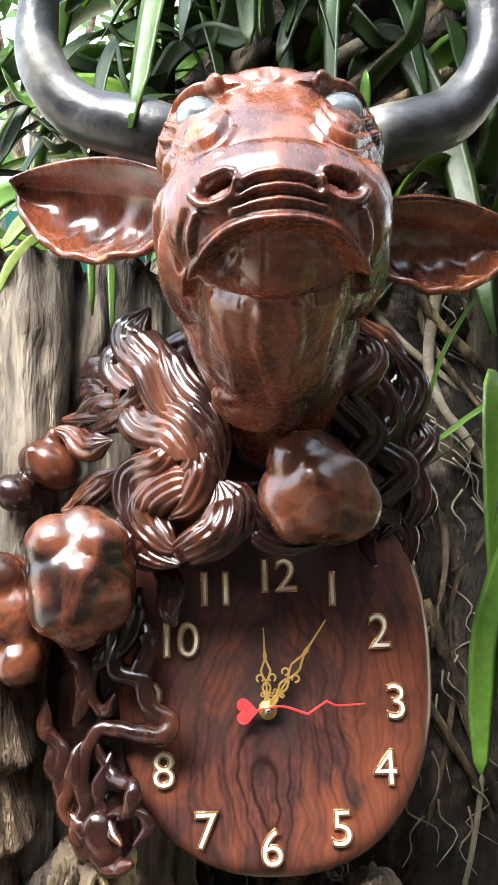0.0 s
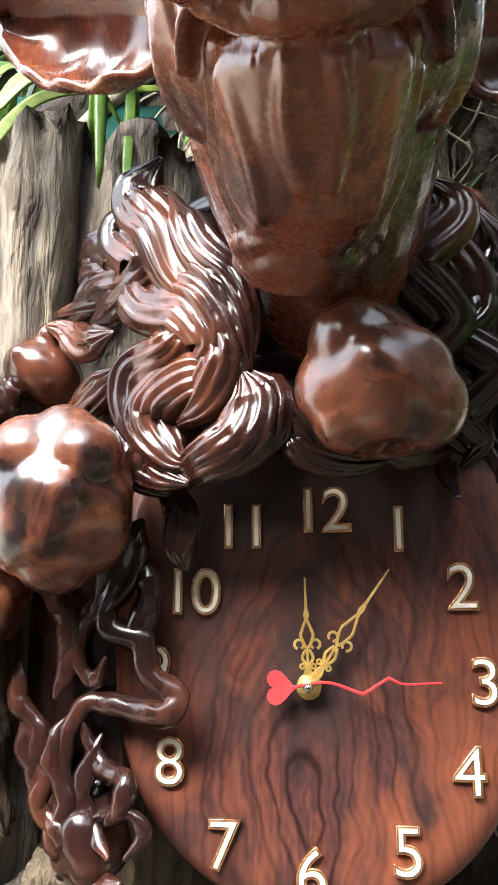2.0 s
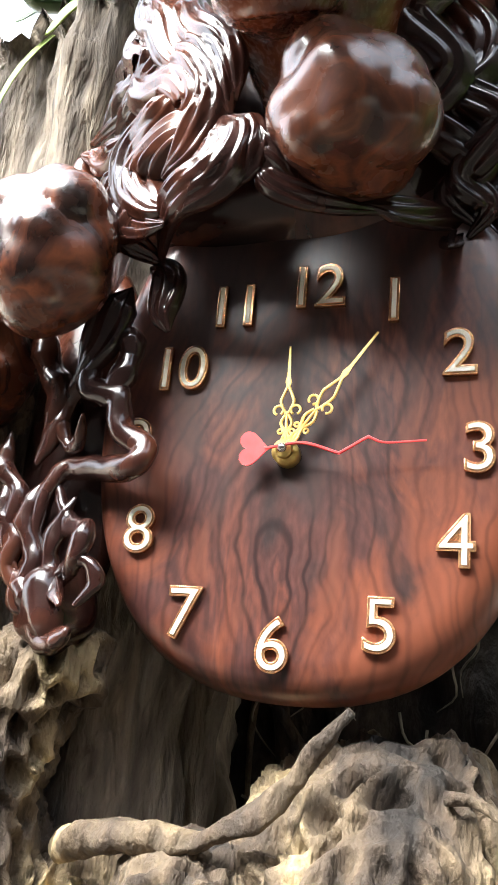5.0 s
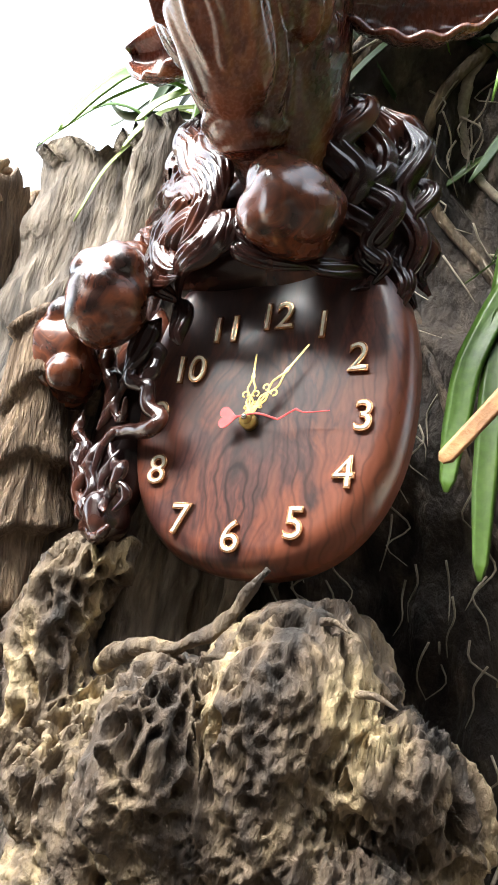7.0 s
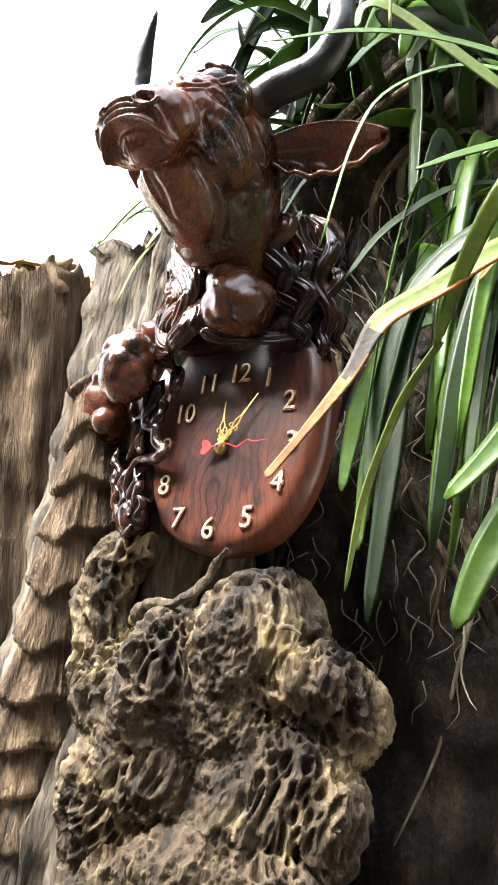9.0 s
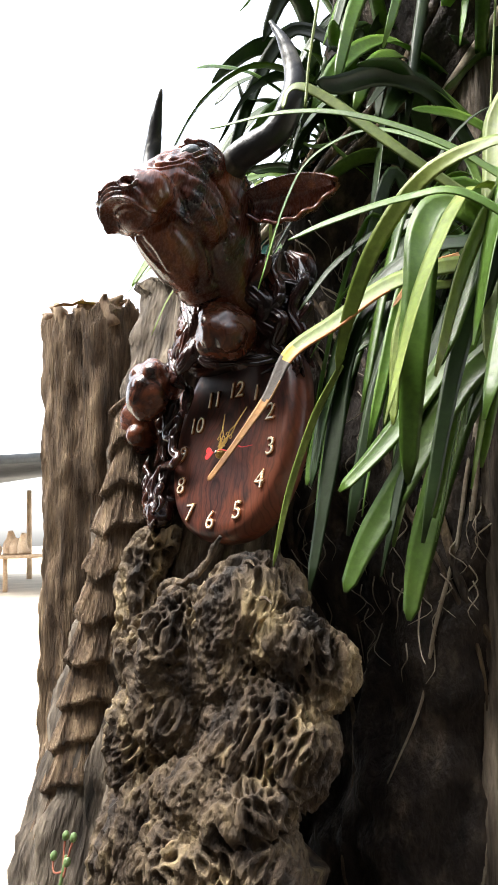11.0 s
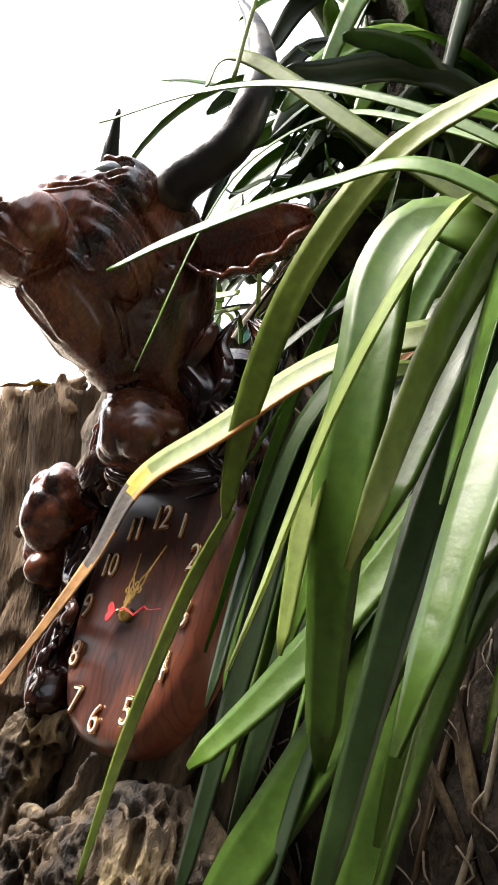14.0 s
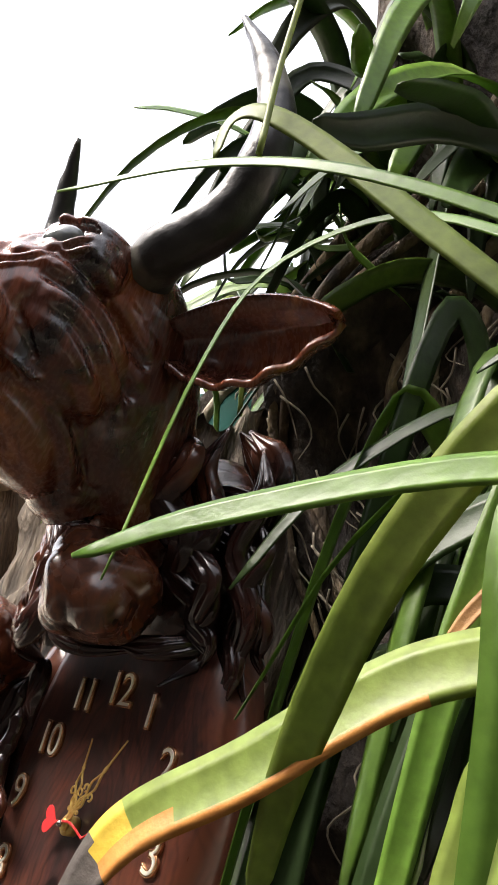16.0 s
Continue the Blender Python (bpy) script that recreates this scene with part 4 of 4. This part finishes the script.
for x, y, top, size, sway, fall in ((0.082, -0.06, 1.60, 1.25, 0.020, 0.15), (0.112, -0.035, 1.615, 1.0, -0.018, 0.20), (0.096, -0.03, 1.54, 1.1, 0.024, 0.13), (0.138, -0.01, 1.60, 0.9, 0.016, 0.22), (0.126, -0.03, 1.52, 0.85, -0.02, 0.12), (0.150, 0.0, 1.53, 0.75, 0.014, 0.13)):
    MANE.append((0.0135 * size, 4, [(x - 0.012, y, top), (x + sway, y - 0.008, top - 0.25 * fall), (x - 0.4 * sway, y - 0.004, top - 0.48 * fall), (x + 0.9 * sway, y + 0.012, top - 0.7 * fall), (x + 0.1 * sway, y + 0.022, top - 0.86 * fall), (x + 0.8 * sway, y + 0.03, top - fall)]))
for wide, lobes, points in MANE:
    lock(points, wide * 1.2, max(3, lobes - 1))
for points, wide in [
    ([(-0.12, -0.03, 1.353), (-0.13, -0.03, 1.319), (-0.135, -0.03, 1.292), (-0.112, -0.03, 1.281), (-0.105, -0.03, 1.259), (-0.088, -0.03, 1.247), (-0.095, -0.03, 1.234), (-0.141, -0.012, 1.238), (-0.158, -0.012, 1.232), (-0.167, -0.012, 1.201), (-0.153, -0.012, 1.167)], 0.0085),
    ([(-0.158, -0.012, 1.229), (-0.143, -0.012, 1.2), (-0.12, -0.03, 1.192), (-0.124, -0.03, 1.173), (-0.14, -0.012, 1.158)], 0.007),
    ([(-0.2, -0.012, 1.267), (-0.202, -0.012, 1.24), (-0.185, -0.012, 1.22), (-0.188, -0.012, 1.192), (-0.176, -0.012, 1.166)], 0.007),
    ([(-0.166, -0.012, 1.23), (-0.177, -0.012, 1.203), (-0.164, -0.012, 1.175), (-0.173, -0.012, 1.149), (-0.155, -0.012, 1.139)], 0.0075),
    ([(-0.15, -0.012, 1.163), (-0.12, -0.03, 1.173), (-0.107, -0.03, 1.159), (-0.118, -0.03, 1.144)], 0.0055),
    ([(-0.13, -0.03, 1.323), (-0.156, -0.012, 1.293), (-0.166, -0.012, 1.264), (-0.176, -0.012, 1.24)], 0.007),
    ([(-0.172, -0.012, 1.294), (-0.159, -0.012, 1.264), (-0.148, -0.012, 1.253), (-0.135, -0.03, 1.27)], 0.006),
    ([(-0.18, -0.012, 1.168), (-0.16, -0.012, 1.149), (-0.145, -0.012, 1.125), (-0.12, -0.03, 1.128)], 0.01),
    ([(-0.194, -0.012, 1.355), (-0.183, -0.012, 1.319), (-0.167, -0.012, 1.294), (-0.171, -0.012, 1.264)], 0.01),
    ([(-0.117, -0.03, 1.333), (-0.107, -0.03, 1.318), (-0.112, -0.03, 1.293), (-0.125, -0.03, 1.277)], 0.009),
    ([(-0.197, -0.012, 1.235), (-0.194, -0.012, 1.206), (-0.181, -0.012, 1.187), (-0.184, -0.012, 1.168), (-0.165, -0.012, 1.154)], 0.007),
    ([(-0.141, -0.012, 1.219), (-0.153, -0.012, 1.186), (-0.148, -0.012, 1.163), (-0.13, -0.03, 1.144)], 0.007),
]:
    bm = bmesh.new()
    tube(bm, points, [wide * 0.2, wide * 0.9, wide * 1.15, wide * 0.9, wide * 1.1, wide, wide * 0.8, wide * 0.25], 70, 14, flat=0.85)
    for w in bm.verts:
        w.co += Vector((noise.noise(w.co * 70), 0.5 * noise.noise(w.co * 70 + Vector((5, 0, 0))), noise.noise(w.co * 70 + Vector((0, 5, 0))))) * 0.0025
    part("mane_curl", bm, MANE_WOOD, clock)


def lump(centre, radii, turn, nub, label):
    bm = bmesh.new()
    blob(bm, centre, radii, turn, 48, 36, 0.26, 24)
    for c, r in nub:
        blob(bm, c, (r, r, r), u=20, v=14)
    return remeshed(part("carved_fruit", bm, BALL_WOOD, clock, label), 0.003, 4)


lump((0.050, -0.082, 1.440), (0.050, 0.052, 0.050), (0, 20, 0), [((0.034, -0.098, 1.462), 0.030), ((0.072, -0.092, 1.425), 0.030), ((0.028, -0.098, 1.415), 0.022)], "round polished brown carved fruit")
lump((-0.160, -0.062, 1.375), (0.046, 0.046, 0.060), (0, 12, 0), [((-0.178, -0.074, 1.398), 0.030), ((-0.140, -0.078, 1.398), 0.026), ((-0.16, -0.070, 1.338), 0.028), ((-0.152, -0.088, 1.372), 0.022)], "knobbly polished carved fruit")
lump((-0.238, -0.012, 1.335), (0.044, 0.044, 0.06), (0, -10, 0), [((-0.24, -0.035, 1.375), 0.024), ((-0.22, -0.035, 1.30), 0.022)], "knobbly glossy carved fruit")
bm = bmesh.new()
blob(bm, (-0.212, 0.03, 1.488), (0.034, 0.03, 0.026), (0, 25, 0), 24, 16)
blob(bm, (-0.243, 0.012, 1.458), (0.022, 0.018, 0.018), (0, 40, 0), 20, 14)
blob(bm, (-0.205, 0.018, 1.515), (0.010, 0.008, 0.012), (0, 0, 0), 16, 10)
blob(bm, (-0.224, 0.008, 1.497), (0.009, 0.008, 0.009), (0, 0, 0), 16, 10)
remeshed(part("small_head", bm, MANE_WOOD, clock, "small dark carved animal head"), 0.003, 4)

# ---- strap-leaved plants on the trunk ----
plant = thing("strap_leaf_plant", "lush orchid-like plant with long green strap leaves hanging beside the clock", "plant", m=LEAN)
UP = Vector((0, 0, 1))
FACE = Vector((0.35, -0.9, 0.25))
KEY = [
    # root first, then along to the tip: width, material, fold, points
    (0.012, LEAF, 0.3, [(0.70, -0.16, 1.33), (0.613, -0.24, 1.407), (0.545, -0.267, 1.413), (0.466, -0.30, 1.39), (0.422, -0.318, 1.370)]),
    (0.009, LEAF, 0.3, [(0.62, -0.12, 1.49), (0.501, -0.155, 1.577), (0.40, -0.175, 1.635), (0.315, -0.195, 1.615), (0.280, -0.203, 1.545), (0.257, -0.207, 1.402)]),
    (0.011, LEAF, 0.3, [(0.65, -0.12, 1.44), (0.534, -0.167, 1.551), (0.408, -0.217, 1.626), (0.304, -0.258, 1.652), (0.197, -0.301, 1.643)]),
    (0.018, LEAF_PALE, 0.2, [(0.60, -0.05, 1.45), (0.45, -0.161, 1.585), (0.36, -0.215, 1.672), (0.318, -0.242, 1.702), (0.297, -0.250, 1.698), (0.294, -0.250, 1.668)]),
    (0.0225, LEAF_PALE, 0.3, [(0.67, -0.20, 1.49), (0.60, -0.205, 1.502), (0.53, -0.215, 1.48), (0.467, -0.212, 1.412), (0.42, -0.192, 1.335), (0.387, -0.164, 1.273)]),
    (0.0105, LEAF_PALE, 0.4, [(0.393, -0.164, 1.280), (0.36, -0.157, 1.235), (0.34, -0.152, 1.196), (0.314, -0.146, 1.116), (0.303, -0.143, 1.022)]),
    (0.042, LEAF, 0.3, [(0.60, -0.12, 1.42), (0.53, -0.16, 1.475), (0.509, -0.176, 1.440), (0.512, -0.178, 1.362), (0.505, -0.165, 1.255), (0.478, -0.114, 1.130)]),
    (0.042, LEAF, 0.3, [(0.66, -0.05, 1.40), (0.554, -0.092, 1.286), (0.512, -0.104, 1.223), (0.469, -0.116, 1.13), (0.435, -0.126, 1.055), (0.416, -0.131, 0.994)]),
    (0.042, LEAF, 0.3, [(0.62, 0.0, 1.43), (0.513, -0.031, 1.286), (0.476, -0.037, 1.181), (0.455, -0.041, 1.063), (0.448, -0.042, 0.977)]),
    (0.0336, LEAF, 0.3, [(0.64, -0.03, 1.45), (0.56, -0.072, 1.40), (0.526, -0.09, 1.336), (0.486, -0.11, 1.247), (0.444, -0.132, 1.171), (0.405, -0.152, 1.113)]),
    (0.0336, LEAF_DEEP_SHADED, 0.3, [(0.42, 0.03, 1.47), (0.33, -0.03, 1.46), (0.292, -0.041, 1.366), (0.288, -0.041, 1.212), (0.279, -0.041, 1.010)]),
    (0.0182, LEAF_PALE, 0.4, [(0.58, -0.06, 1.40), (0.51, -0.165, 1.36), (0.492, -0.177, 1.316), (0.490, -0.178, 1.256), (0.493, -0.175, 1.18)]),
    (0.0308, LEAF_PALE, 0.3, [(0.60, -0.10, 1.72), (0.552, -0.10, 1.644), (0.552, -0.10, 1.568), (0.560, -0.10, 1.386), (0.567, -0.10, 1.275)]),
    (0.028, LEAF, 0.3, [(0.40, 0.08, 1.45), (0.27, 0.02, 1.42), (0.215, 0.012, 1.33), (0.200, 0.014, 1.25), (0.195, 0.015, 1.185)]),
    (0.0252, LEAF, 0.3, [(0.40, 0.07, 1.50), (0.27, 0.02, 1.46), (0.235, 0.015, 1.33), (0.228, 0.015, 1.20), (0.228, 0.015, 1.107)]),
    (0.0308, LEAF_DEEP_SHADED, 0.3, [(0.55, 0.05, 1.52), (0.42, -0.03, 1.52), (0.31, -0.05, 1.44), (0.272, -0.05, 1.30), (0.262, -0.048, 1.16)]),
]
TURNED = Vector((0.75, -0.65, 0.1))
for width, mat, fold, points in KEY:
    broad = width in (0.0225, 0.0105)
    strap("leaf", points, width, mat, plant, fold=fold, n=24, up=TURNED if broad else FACE, held=broad)
# one leaf is dying: green, then yellow with a brown edge, then black and dry to its tip


def decay(f, k):
    lane = min(k, 7 - k)
    f += 0.004 * math.sin(lane * 2.1) + 0.012 * noise.noise(Vector((f * 30, lane * 0.6, 0)))
    if f > 0.595:
        return 3 if f < 0.72 and not (lane == 0 and f > 0.65) else 2
    if lane == 0 or (lane == 1 and f > 0.50):
        return 0 if f < 0.30 else 4
    return 0 if f < 0.53 + 0.006 * lane else 1


strap("leaf", [(0.66, -0.08, 1.37), (0.555, -0.128, 1.399), (0.465, -0.167, 1.38), (0.397, -0.197, 1.323), (0.351, -0.217, 1.283), (0.323, -0.219, 1.226), (0.28, -0.223, 1.164), (0.245, -0.227, 1.117)],
      0.029, LEAF_PALE, plant, "dying strap leaf, green turning yellow, black and brown", n=100, up=FACE, fold=0.3, shape=(0.8, 1.0, 1.0, 1.0, 0.92, 0.6, 0.38, 0.36), worn=((YELLOW, BROWNED, ASHEN, ORANGE), decay))

rnd = random.Random(11)


def spray(count, roots, reach, lean, drop, width, mats, rise=(0.02, 0.12)):
    """Arching leaves: from a box of roots, reaching over and hanging down."""
    for _ in range(count):
        r = Vector([rnd.uniform(*b) for b in roots])
        yaw = radians(rnd.uniform(*lean))
        out = Vector((math.sin(yaw), math.cos(yaw), 0))
        ln = rnd.uniform(*reach)
        h = rnd.uniform(*rise)
        dr = rnd.uniform(*drop)
        pts = [r, r + out * ln * 0.3 + UP * h, r + out * ln * 0.62 + UP * (h * 0.9), r + out * ln * 0.87 + UP * (h * 0.2 - dr * 0.35), r + out * ln + UP * (-dr)]
        strap("leaf", pts, rnd.uniform(*width), rnd.choice(mats), plant, n=16, up=UP.lerp(FACE, rnd.uniform(0, 1)), fold=rnd.uniform(0.15, 0.45), twist=rnd.uniform(-0.9, 0.9))


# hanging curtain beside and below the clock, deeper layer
spray(26, ((0.42, 0.66), (0.02, 0.14), (1.34, 1.52)), (0.08, 0.20), (-150, -60), (0.12, 0.34), (0.024, 0.038), (LEAF, LEAF_DEEP_SHADED, LEAF_DEEP_SHADED))
# foreground mass at the plant's heart
spray(20, ((0.60, 0.78), (-0.10, 0.06), (1.30, 1.50)), (0.10, 0.22), (-170, -100), (0.12, 0.36), (0.024, 0.042), (LEAF, LEAF, LEAF_PALE, LEAF_DEEP_SHADED))
# broad hanging leaves right beside the carving
spray(12, ((0.28, 0.44), (0.06, 0.16), (1.46, 1.66)), (0.08, 0.16), (-190, -140), (0.2, 0.42), (0.024, 0.036), (LEAF, LEAF, LEAF_DEEP_SHADED))
# arching over, beside the horn and ear
spray(30, ((0.42, 0.75), (0.02, 0.30), (1.46, 1.72)), (0.18, 0.42), (-130, -55), (-0.02, 0.22), (0.010, 0.022), (LEAF, LEAF_DEEP_SHADED, LEAF), (0.03, 0.14))

crest = thing("crest_plant", "strap-leaved plant growing from the trunk above and behind the bull's head", "plant", m=LEAN)
main, plant = plant, crest
# mostly the darker leaf copy, so the back foliage's shade is partly painted
spray(40, ((-0.05, 0.45), (0.10, 0.28), (1.78, 2.05)), (0.14, 0.34), (-250, -40), (-0.05, 0.16), (0.022, 0.042), (LEAF_DEEP_SHADED, LEAF_DEEP_SHADED, LEAF), (0.02, 0.12))
spray(36, ((-0.05, 0.50), (0.08, 0.25), (1.95, 2.35)), (0.12, 0.36), (-230, -50), (0.0, 0.35), (0.024, 0.044), (LEAF_DEEP_SHADED, LEAF, LEAF_DEEP_SHADED), (0.0, 0.1))
spray(40, ((-0.15, 0.20), (0.15, 0.32), (1.95, 2.40)), (0.16, 0.36), (-200, -50), (-0.05, 0.25), (0.024, 0.044), (LEAF_DEEP_SHADED, LEAF_DEEP_SHADED, LEAF), (0.0, 0.1))
spray(24, ((-0.25, 0.12), (0.16, 0.28), (1.80, 2.0)), (0.12, 0.28), (-230, -70), (-0.20, 0.04), (0.018, 0.034), (LEAF_DEEP_SHADED, LEAF_DEEP_SHADED, LEAF), (0.02, 0.12))
spray(34, ((-0.22, 0.12), (0.34, 0.60), (2.0, 2.6)), (0.15, 0.36), (-160, -30), (0.0, 0.3), (0.03, 0.05), (LEAF_DEEP_SHADED, LEAF_DEEP_SHADED, LEAF), (0.0, 0.1))
spray(8, ((-0.30, -0.02), (0.10, 0.2), (1.70, 1.76)), (0.10, 0.22), (-210, -130), (0.02, 0.2), (0.008, 0.016), (LEAF, LEAF_PALE))
for width, mat, points in (
        (0.024, LEAF, [(-0.16, 0.08, 1.80), (-0.235, -0.02, 1.765), (-0.275, -0.05, 1.71), (-0.308, -0.065, 1.637)]),
        (0.013, LEAF_PALE, [(-0.14, 0.10, 1.79), (-0.215, 0.04, 1.75), (-0.25, 0.02, 1.71), (-0.266, 0.008, 1.662)]),
        (0.020, LEAF_PALE, [(-0.12, 0.08, 1.80), (-0.19, 0.05, 1.79), (-0.24, 0.03, 1.76), (-0.265, 0.02, 1.72)])):
    strap("leaf", points, width, mat, plant, n=20, up=FACE, fold=0.25)
plant = main

# thin stems and hanging roots
for pts, r, mat in (
        ([(0.335, -0.245, 1.655), (0.330, -0.248, 1.75), (0.334, -0.25, 1.90), (0.345, -0.24, 2.1)], 0.0022, LEAF_PALE),
        ([(0.45, 0.05, 1.50), (0.455, 0.04, 1.75), (0.45, 0.03, 2.1)], 0.002, LEAF_PALE)):
    bm = bmesh.new()
    tube(bm, pts, [r, r], 20, 8)
    part("stem", bm, mat, plant, "thin pale upright stem")
for pts in ([(0.30, 0.20, 1.06), (0.305, 0.19, 1.02), (0.30, 0.20, 0.99), (0.315, 0.19, 0.96), (0.33, 0.18, 0.945)],
            [(0.50, -0.02, 2.0), (0.52, -0.02, 1.85), (0.535, -0.02, 1.74), (0.56, -0.02, 1.66)]):
    bm = bmesh.new()
    tube(bm, pts, [0.0018, 0.0014, 0.0007], 24, 6)
    part("aerial_root", bm, ROOT, plant, "pale thin hanging root")
# small sprout with green buds at the column's foot
sprout = thing("budding_sprout", "small sprout with pink stalks and round green buds", "plant", m=LEAN)
bm = bmesh.new()
B = Vector((-0.154, -0.05, 0.60))
tube(bm, [B + Vector((0.0, 0, -0.9)), B + Vector((0.0, 0, -0.10)), B + Vector((0.002, 0, -0.05))], [0.004, 0.003, 0.003], 10, 8)
part("stem", bm, BERRY, sprout)
for dx, dz in ((-0.012, 0.0), (0.010, 0.002), (-0.034, -0.035), (0.006, -0.035)):
    bm = bmesh.new()
    tube(bm, [B + Vector((0.002, 0, -0.05)), B + Vector((dx * 0.7, 0, dz - 0.022)), B + Vector((dx, 0, dz - 0.006))], [0.0022, 0.0016, 0.002], 8, 6)
    part("stalk", bm, STALK, sprout, "pink stalk")
    bm = bmesh.new()
    blob(bm, B + Vector((dx, 0, dz)), (0.006, 0.006, 0.008), u=12, v=8)
    part("bud", bm, BERRY, sprout, "round green bud")

# green tarp hung on the trunk behind the carving
bm = bmesh.new()
for j in range(13):
    for i in range(12):
        x, z = -0.31 + i * 0.0225, 1.47 + j * 0.031
        bm.verts.new((x, 0.17 + 0.018 * noise.noise(Vector((x * 7, 0, z * 3))) + 0.008 * math.sin(x * 38 + 3 * z), z - 0.12 * max(0, x)))
bm.verts.ensure_lookup_table()
for j in range(12):
    for i in range(11):
        a = j * 12 + i
        bm.faces.new([bm.verts[k] for k in (a, a + 1, a + 13, a + 12)])
tarp = part("green_tarp", bm, TEAL)
tarp.matrix_world = LEAN
so = tarp.modifiers.new("Solidify", "SOLIDIFY")
so.thickness = 0.003
tagged(tarp, "dark green tarp hung between stump and trunk", "tarp")


def fallen(name, place, turn, mat, label, long=0.05):
    ob = strap(name, [(-long / 2, 0, 0), (-long / 5, 0, 0.006), (long / 5, 0, 0.004), (long / 2, 0, 0.008)], long * 0.38, mat, None, n=10, fold=0.3, shape=(0.2, 0.9, 1.0, 0.7, 0.2))
    ob.matrix_world = pose(*place, *turn)
    return tagged(ob, label, "dead leaf")


fallen("dead_leaf", (-0.56, 0.10, 1.672), (10, 8, 30), YELLOW, "yellow dead leaf lying on the broken log end", 0.09)
fallen("dead_leaf", (-0.60, 0.06, 1.668), (0, -10, 80), BROWNED, "curled brown dead leaf on the log end", 0.07)
# a dry curled leaf caught between the straps
strap("leaf", [(0.46, -0.02, 1.50), (0.435, -0.05, 1.475), (0.41, -0.065, 1.44), (0.395, -0.075, 1.405)], 0.011, BROWNED, plant, "dry curled brown leaf", n=16, up=FACE, fold=0.9)

# ---- the yard beyond ----
shed = thing("open_shed", "open market shed with a dark low roof, across the yard", "shed")
for x in (-30, -23, -16):
    for y in (7.5, 12.5):
        bm = bmesh.new()
        tube(bm, [(x, y, 0), (x, y, 2.9)], [0.09, 0.08], 4, 10)
        part("post", bm, PALE_WOOD, shed)
bm = bmesh.new()
bmesh.ops.create_cube(bm, size=1, matrix=pose(-23, 10, 3.2, 6, 0, 0) @ Matrix.Diagonal((17, 8, 0.2, 1)))
bmesh.ops.bevel(bm, geom=bm.edges[:], offset=0.04, segments=1)
part("roof", bm, ROOFING, shed, "dark sheet roof")
bench = thing("display_bench", "long wooden bench crowded with pale carved pieces", "bench")
bm = bmesh.new()
bmesh.ops.create_cube(bm, size=1, matrix=pose(-22.5, 8.5, 0.85) @ Matrix.Diagonal((14, 1.0, 0.08, 1)))
bmesh.ops.bevel(bm, geom=bm.edges[:], offset=0.02, segments=1)
part("top", bm, PALE_WOOD, bench)
for x in (-29, -25, -21, -17):
    bm = bmesh.new()
    tube(bm, [(x, 8.5, 0), (x, 8.5, 0.82)], [0.06, 0.06], 2, 8)
    part("leg", bm, PALE_WOOD, bench)
for i in range(30):
    bm = bmesh.new()
    x, y = -29 + i * 0.45 + rnd.uniform(-0.1, 0.1), 8.5 + rnd.uniform(-0.3, 0.3)
    h = rnd.uniform(0.2, 0.7)
    tube(bm, [(x, y, 0.89), (x + rnd.uniform(-0.1, 0.1), y, 0.89 + h * 0.5), (x, y, 0.89 + h)], [0.16, rnd.uniform(0.1, 0.22), 0.06], 8, 10)
    tagged(part("wood_carving", bm, PALE_WOOD), "pale wooden carving on the display bench", "carving", "carvings on the bench")
cart = thing("red_cart", "red handcart standing in the yard", "cart")
bm = bmesh.new()
bmesh.ops.create_cube(bm, size=1, matrix=pose(-18.6, 7.2, 0.75) @ Matrix.Diagonal((1.8, 0.8, 0.45, 1)))
bmesh.ops.bevel(bm, geom=bm.edges[:], offset=0.05, segments=2)
part("body", bm, RED, cart)
for x in (-19.2, -18.0):
    bm = bmesh.new()
    tube(bm, [(x + 0.32 * math.cos(k), 6.7, 0.36 + 0.32 * math.sin(k)) for k in (i * math.tau / 16 for i in range(17))], [0.05, 0.05], 48, 8)
    part("wheel", bm, ROOFING, cart)


def far_tree(x, y, h, seed):
    tr = thing("tree", "leafy green tree at the edge of the yard", "tree", "trees beyond the yard")
    r = random.Random(seed)
    bm = bmesh.new()
    tube(bm, [(x, y, 0), (x + 0.1, y, h * 0.4), (x, y + 0.2, h * 0.8)], [0.25, 0.18, 0.05], 10, 10)
    for _ in range(6):
        a = r.uniform(0, math.tau)
        tube(bm, [(x, y, h * 0.4), (x + math.cos(a) * h * 0.15, y + math.sin(a) * h * 0.15, h * 0.6), (x + math.cos(a) * h * 0.3, y + math.sin(a) * h * 0.3, h * 0.75)], [0.1, 0.06, 0.02], 6, 6)
    part("trunk", bm, DRIFT, tr)
    bm = bmesh.new()
    for _ in range(700):
        a, e, q = r.uniform(0, math.tau), r.uniform(-0.6, 1.5), r.uniform(0.5, 1) * h * 0.36
        c = Vector((x + math.cos(a) * math.cos(e) * q, y + math.sin(a) * math.cos(e) * q, h * 0.68 + math.sin(e) * q * 0.8))
        d = Vector((r.uniform(-1, 1), r.uniform(-1, 1), r.uniform(-0.6, 0.6))).normalized()
        s = d.orthogonal().normalized()
        k = r.uniform(0.12, 0.3)
        bm.faces.new([bm.verts.new(c + d * k), bm.verts.new(c + s * k * 0.5), bm.verts.new(c - d * k), bm.verts.new(c - s * k * 0.5)])
    part("crown", bm, FAR_GREEN, tr)


far_tree(-2.5, 9.0, 7.5, 1)
far_tree(1.5, 8.0, 7.0, 2)
far_tree(6, 9, 8, 3)
far_tree(9, 4, 7, 4)
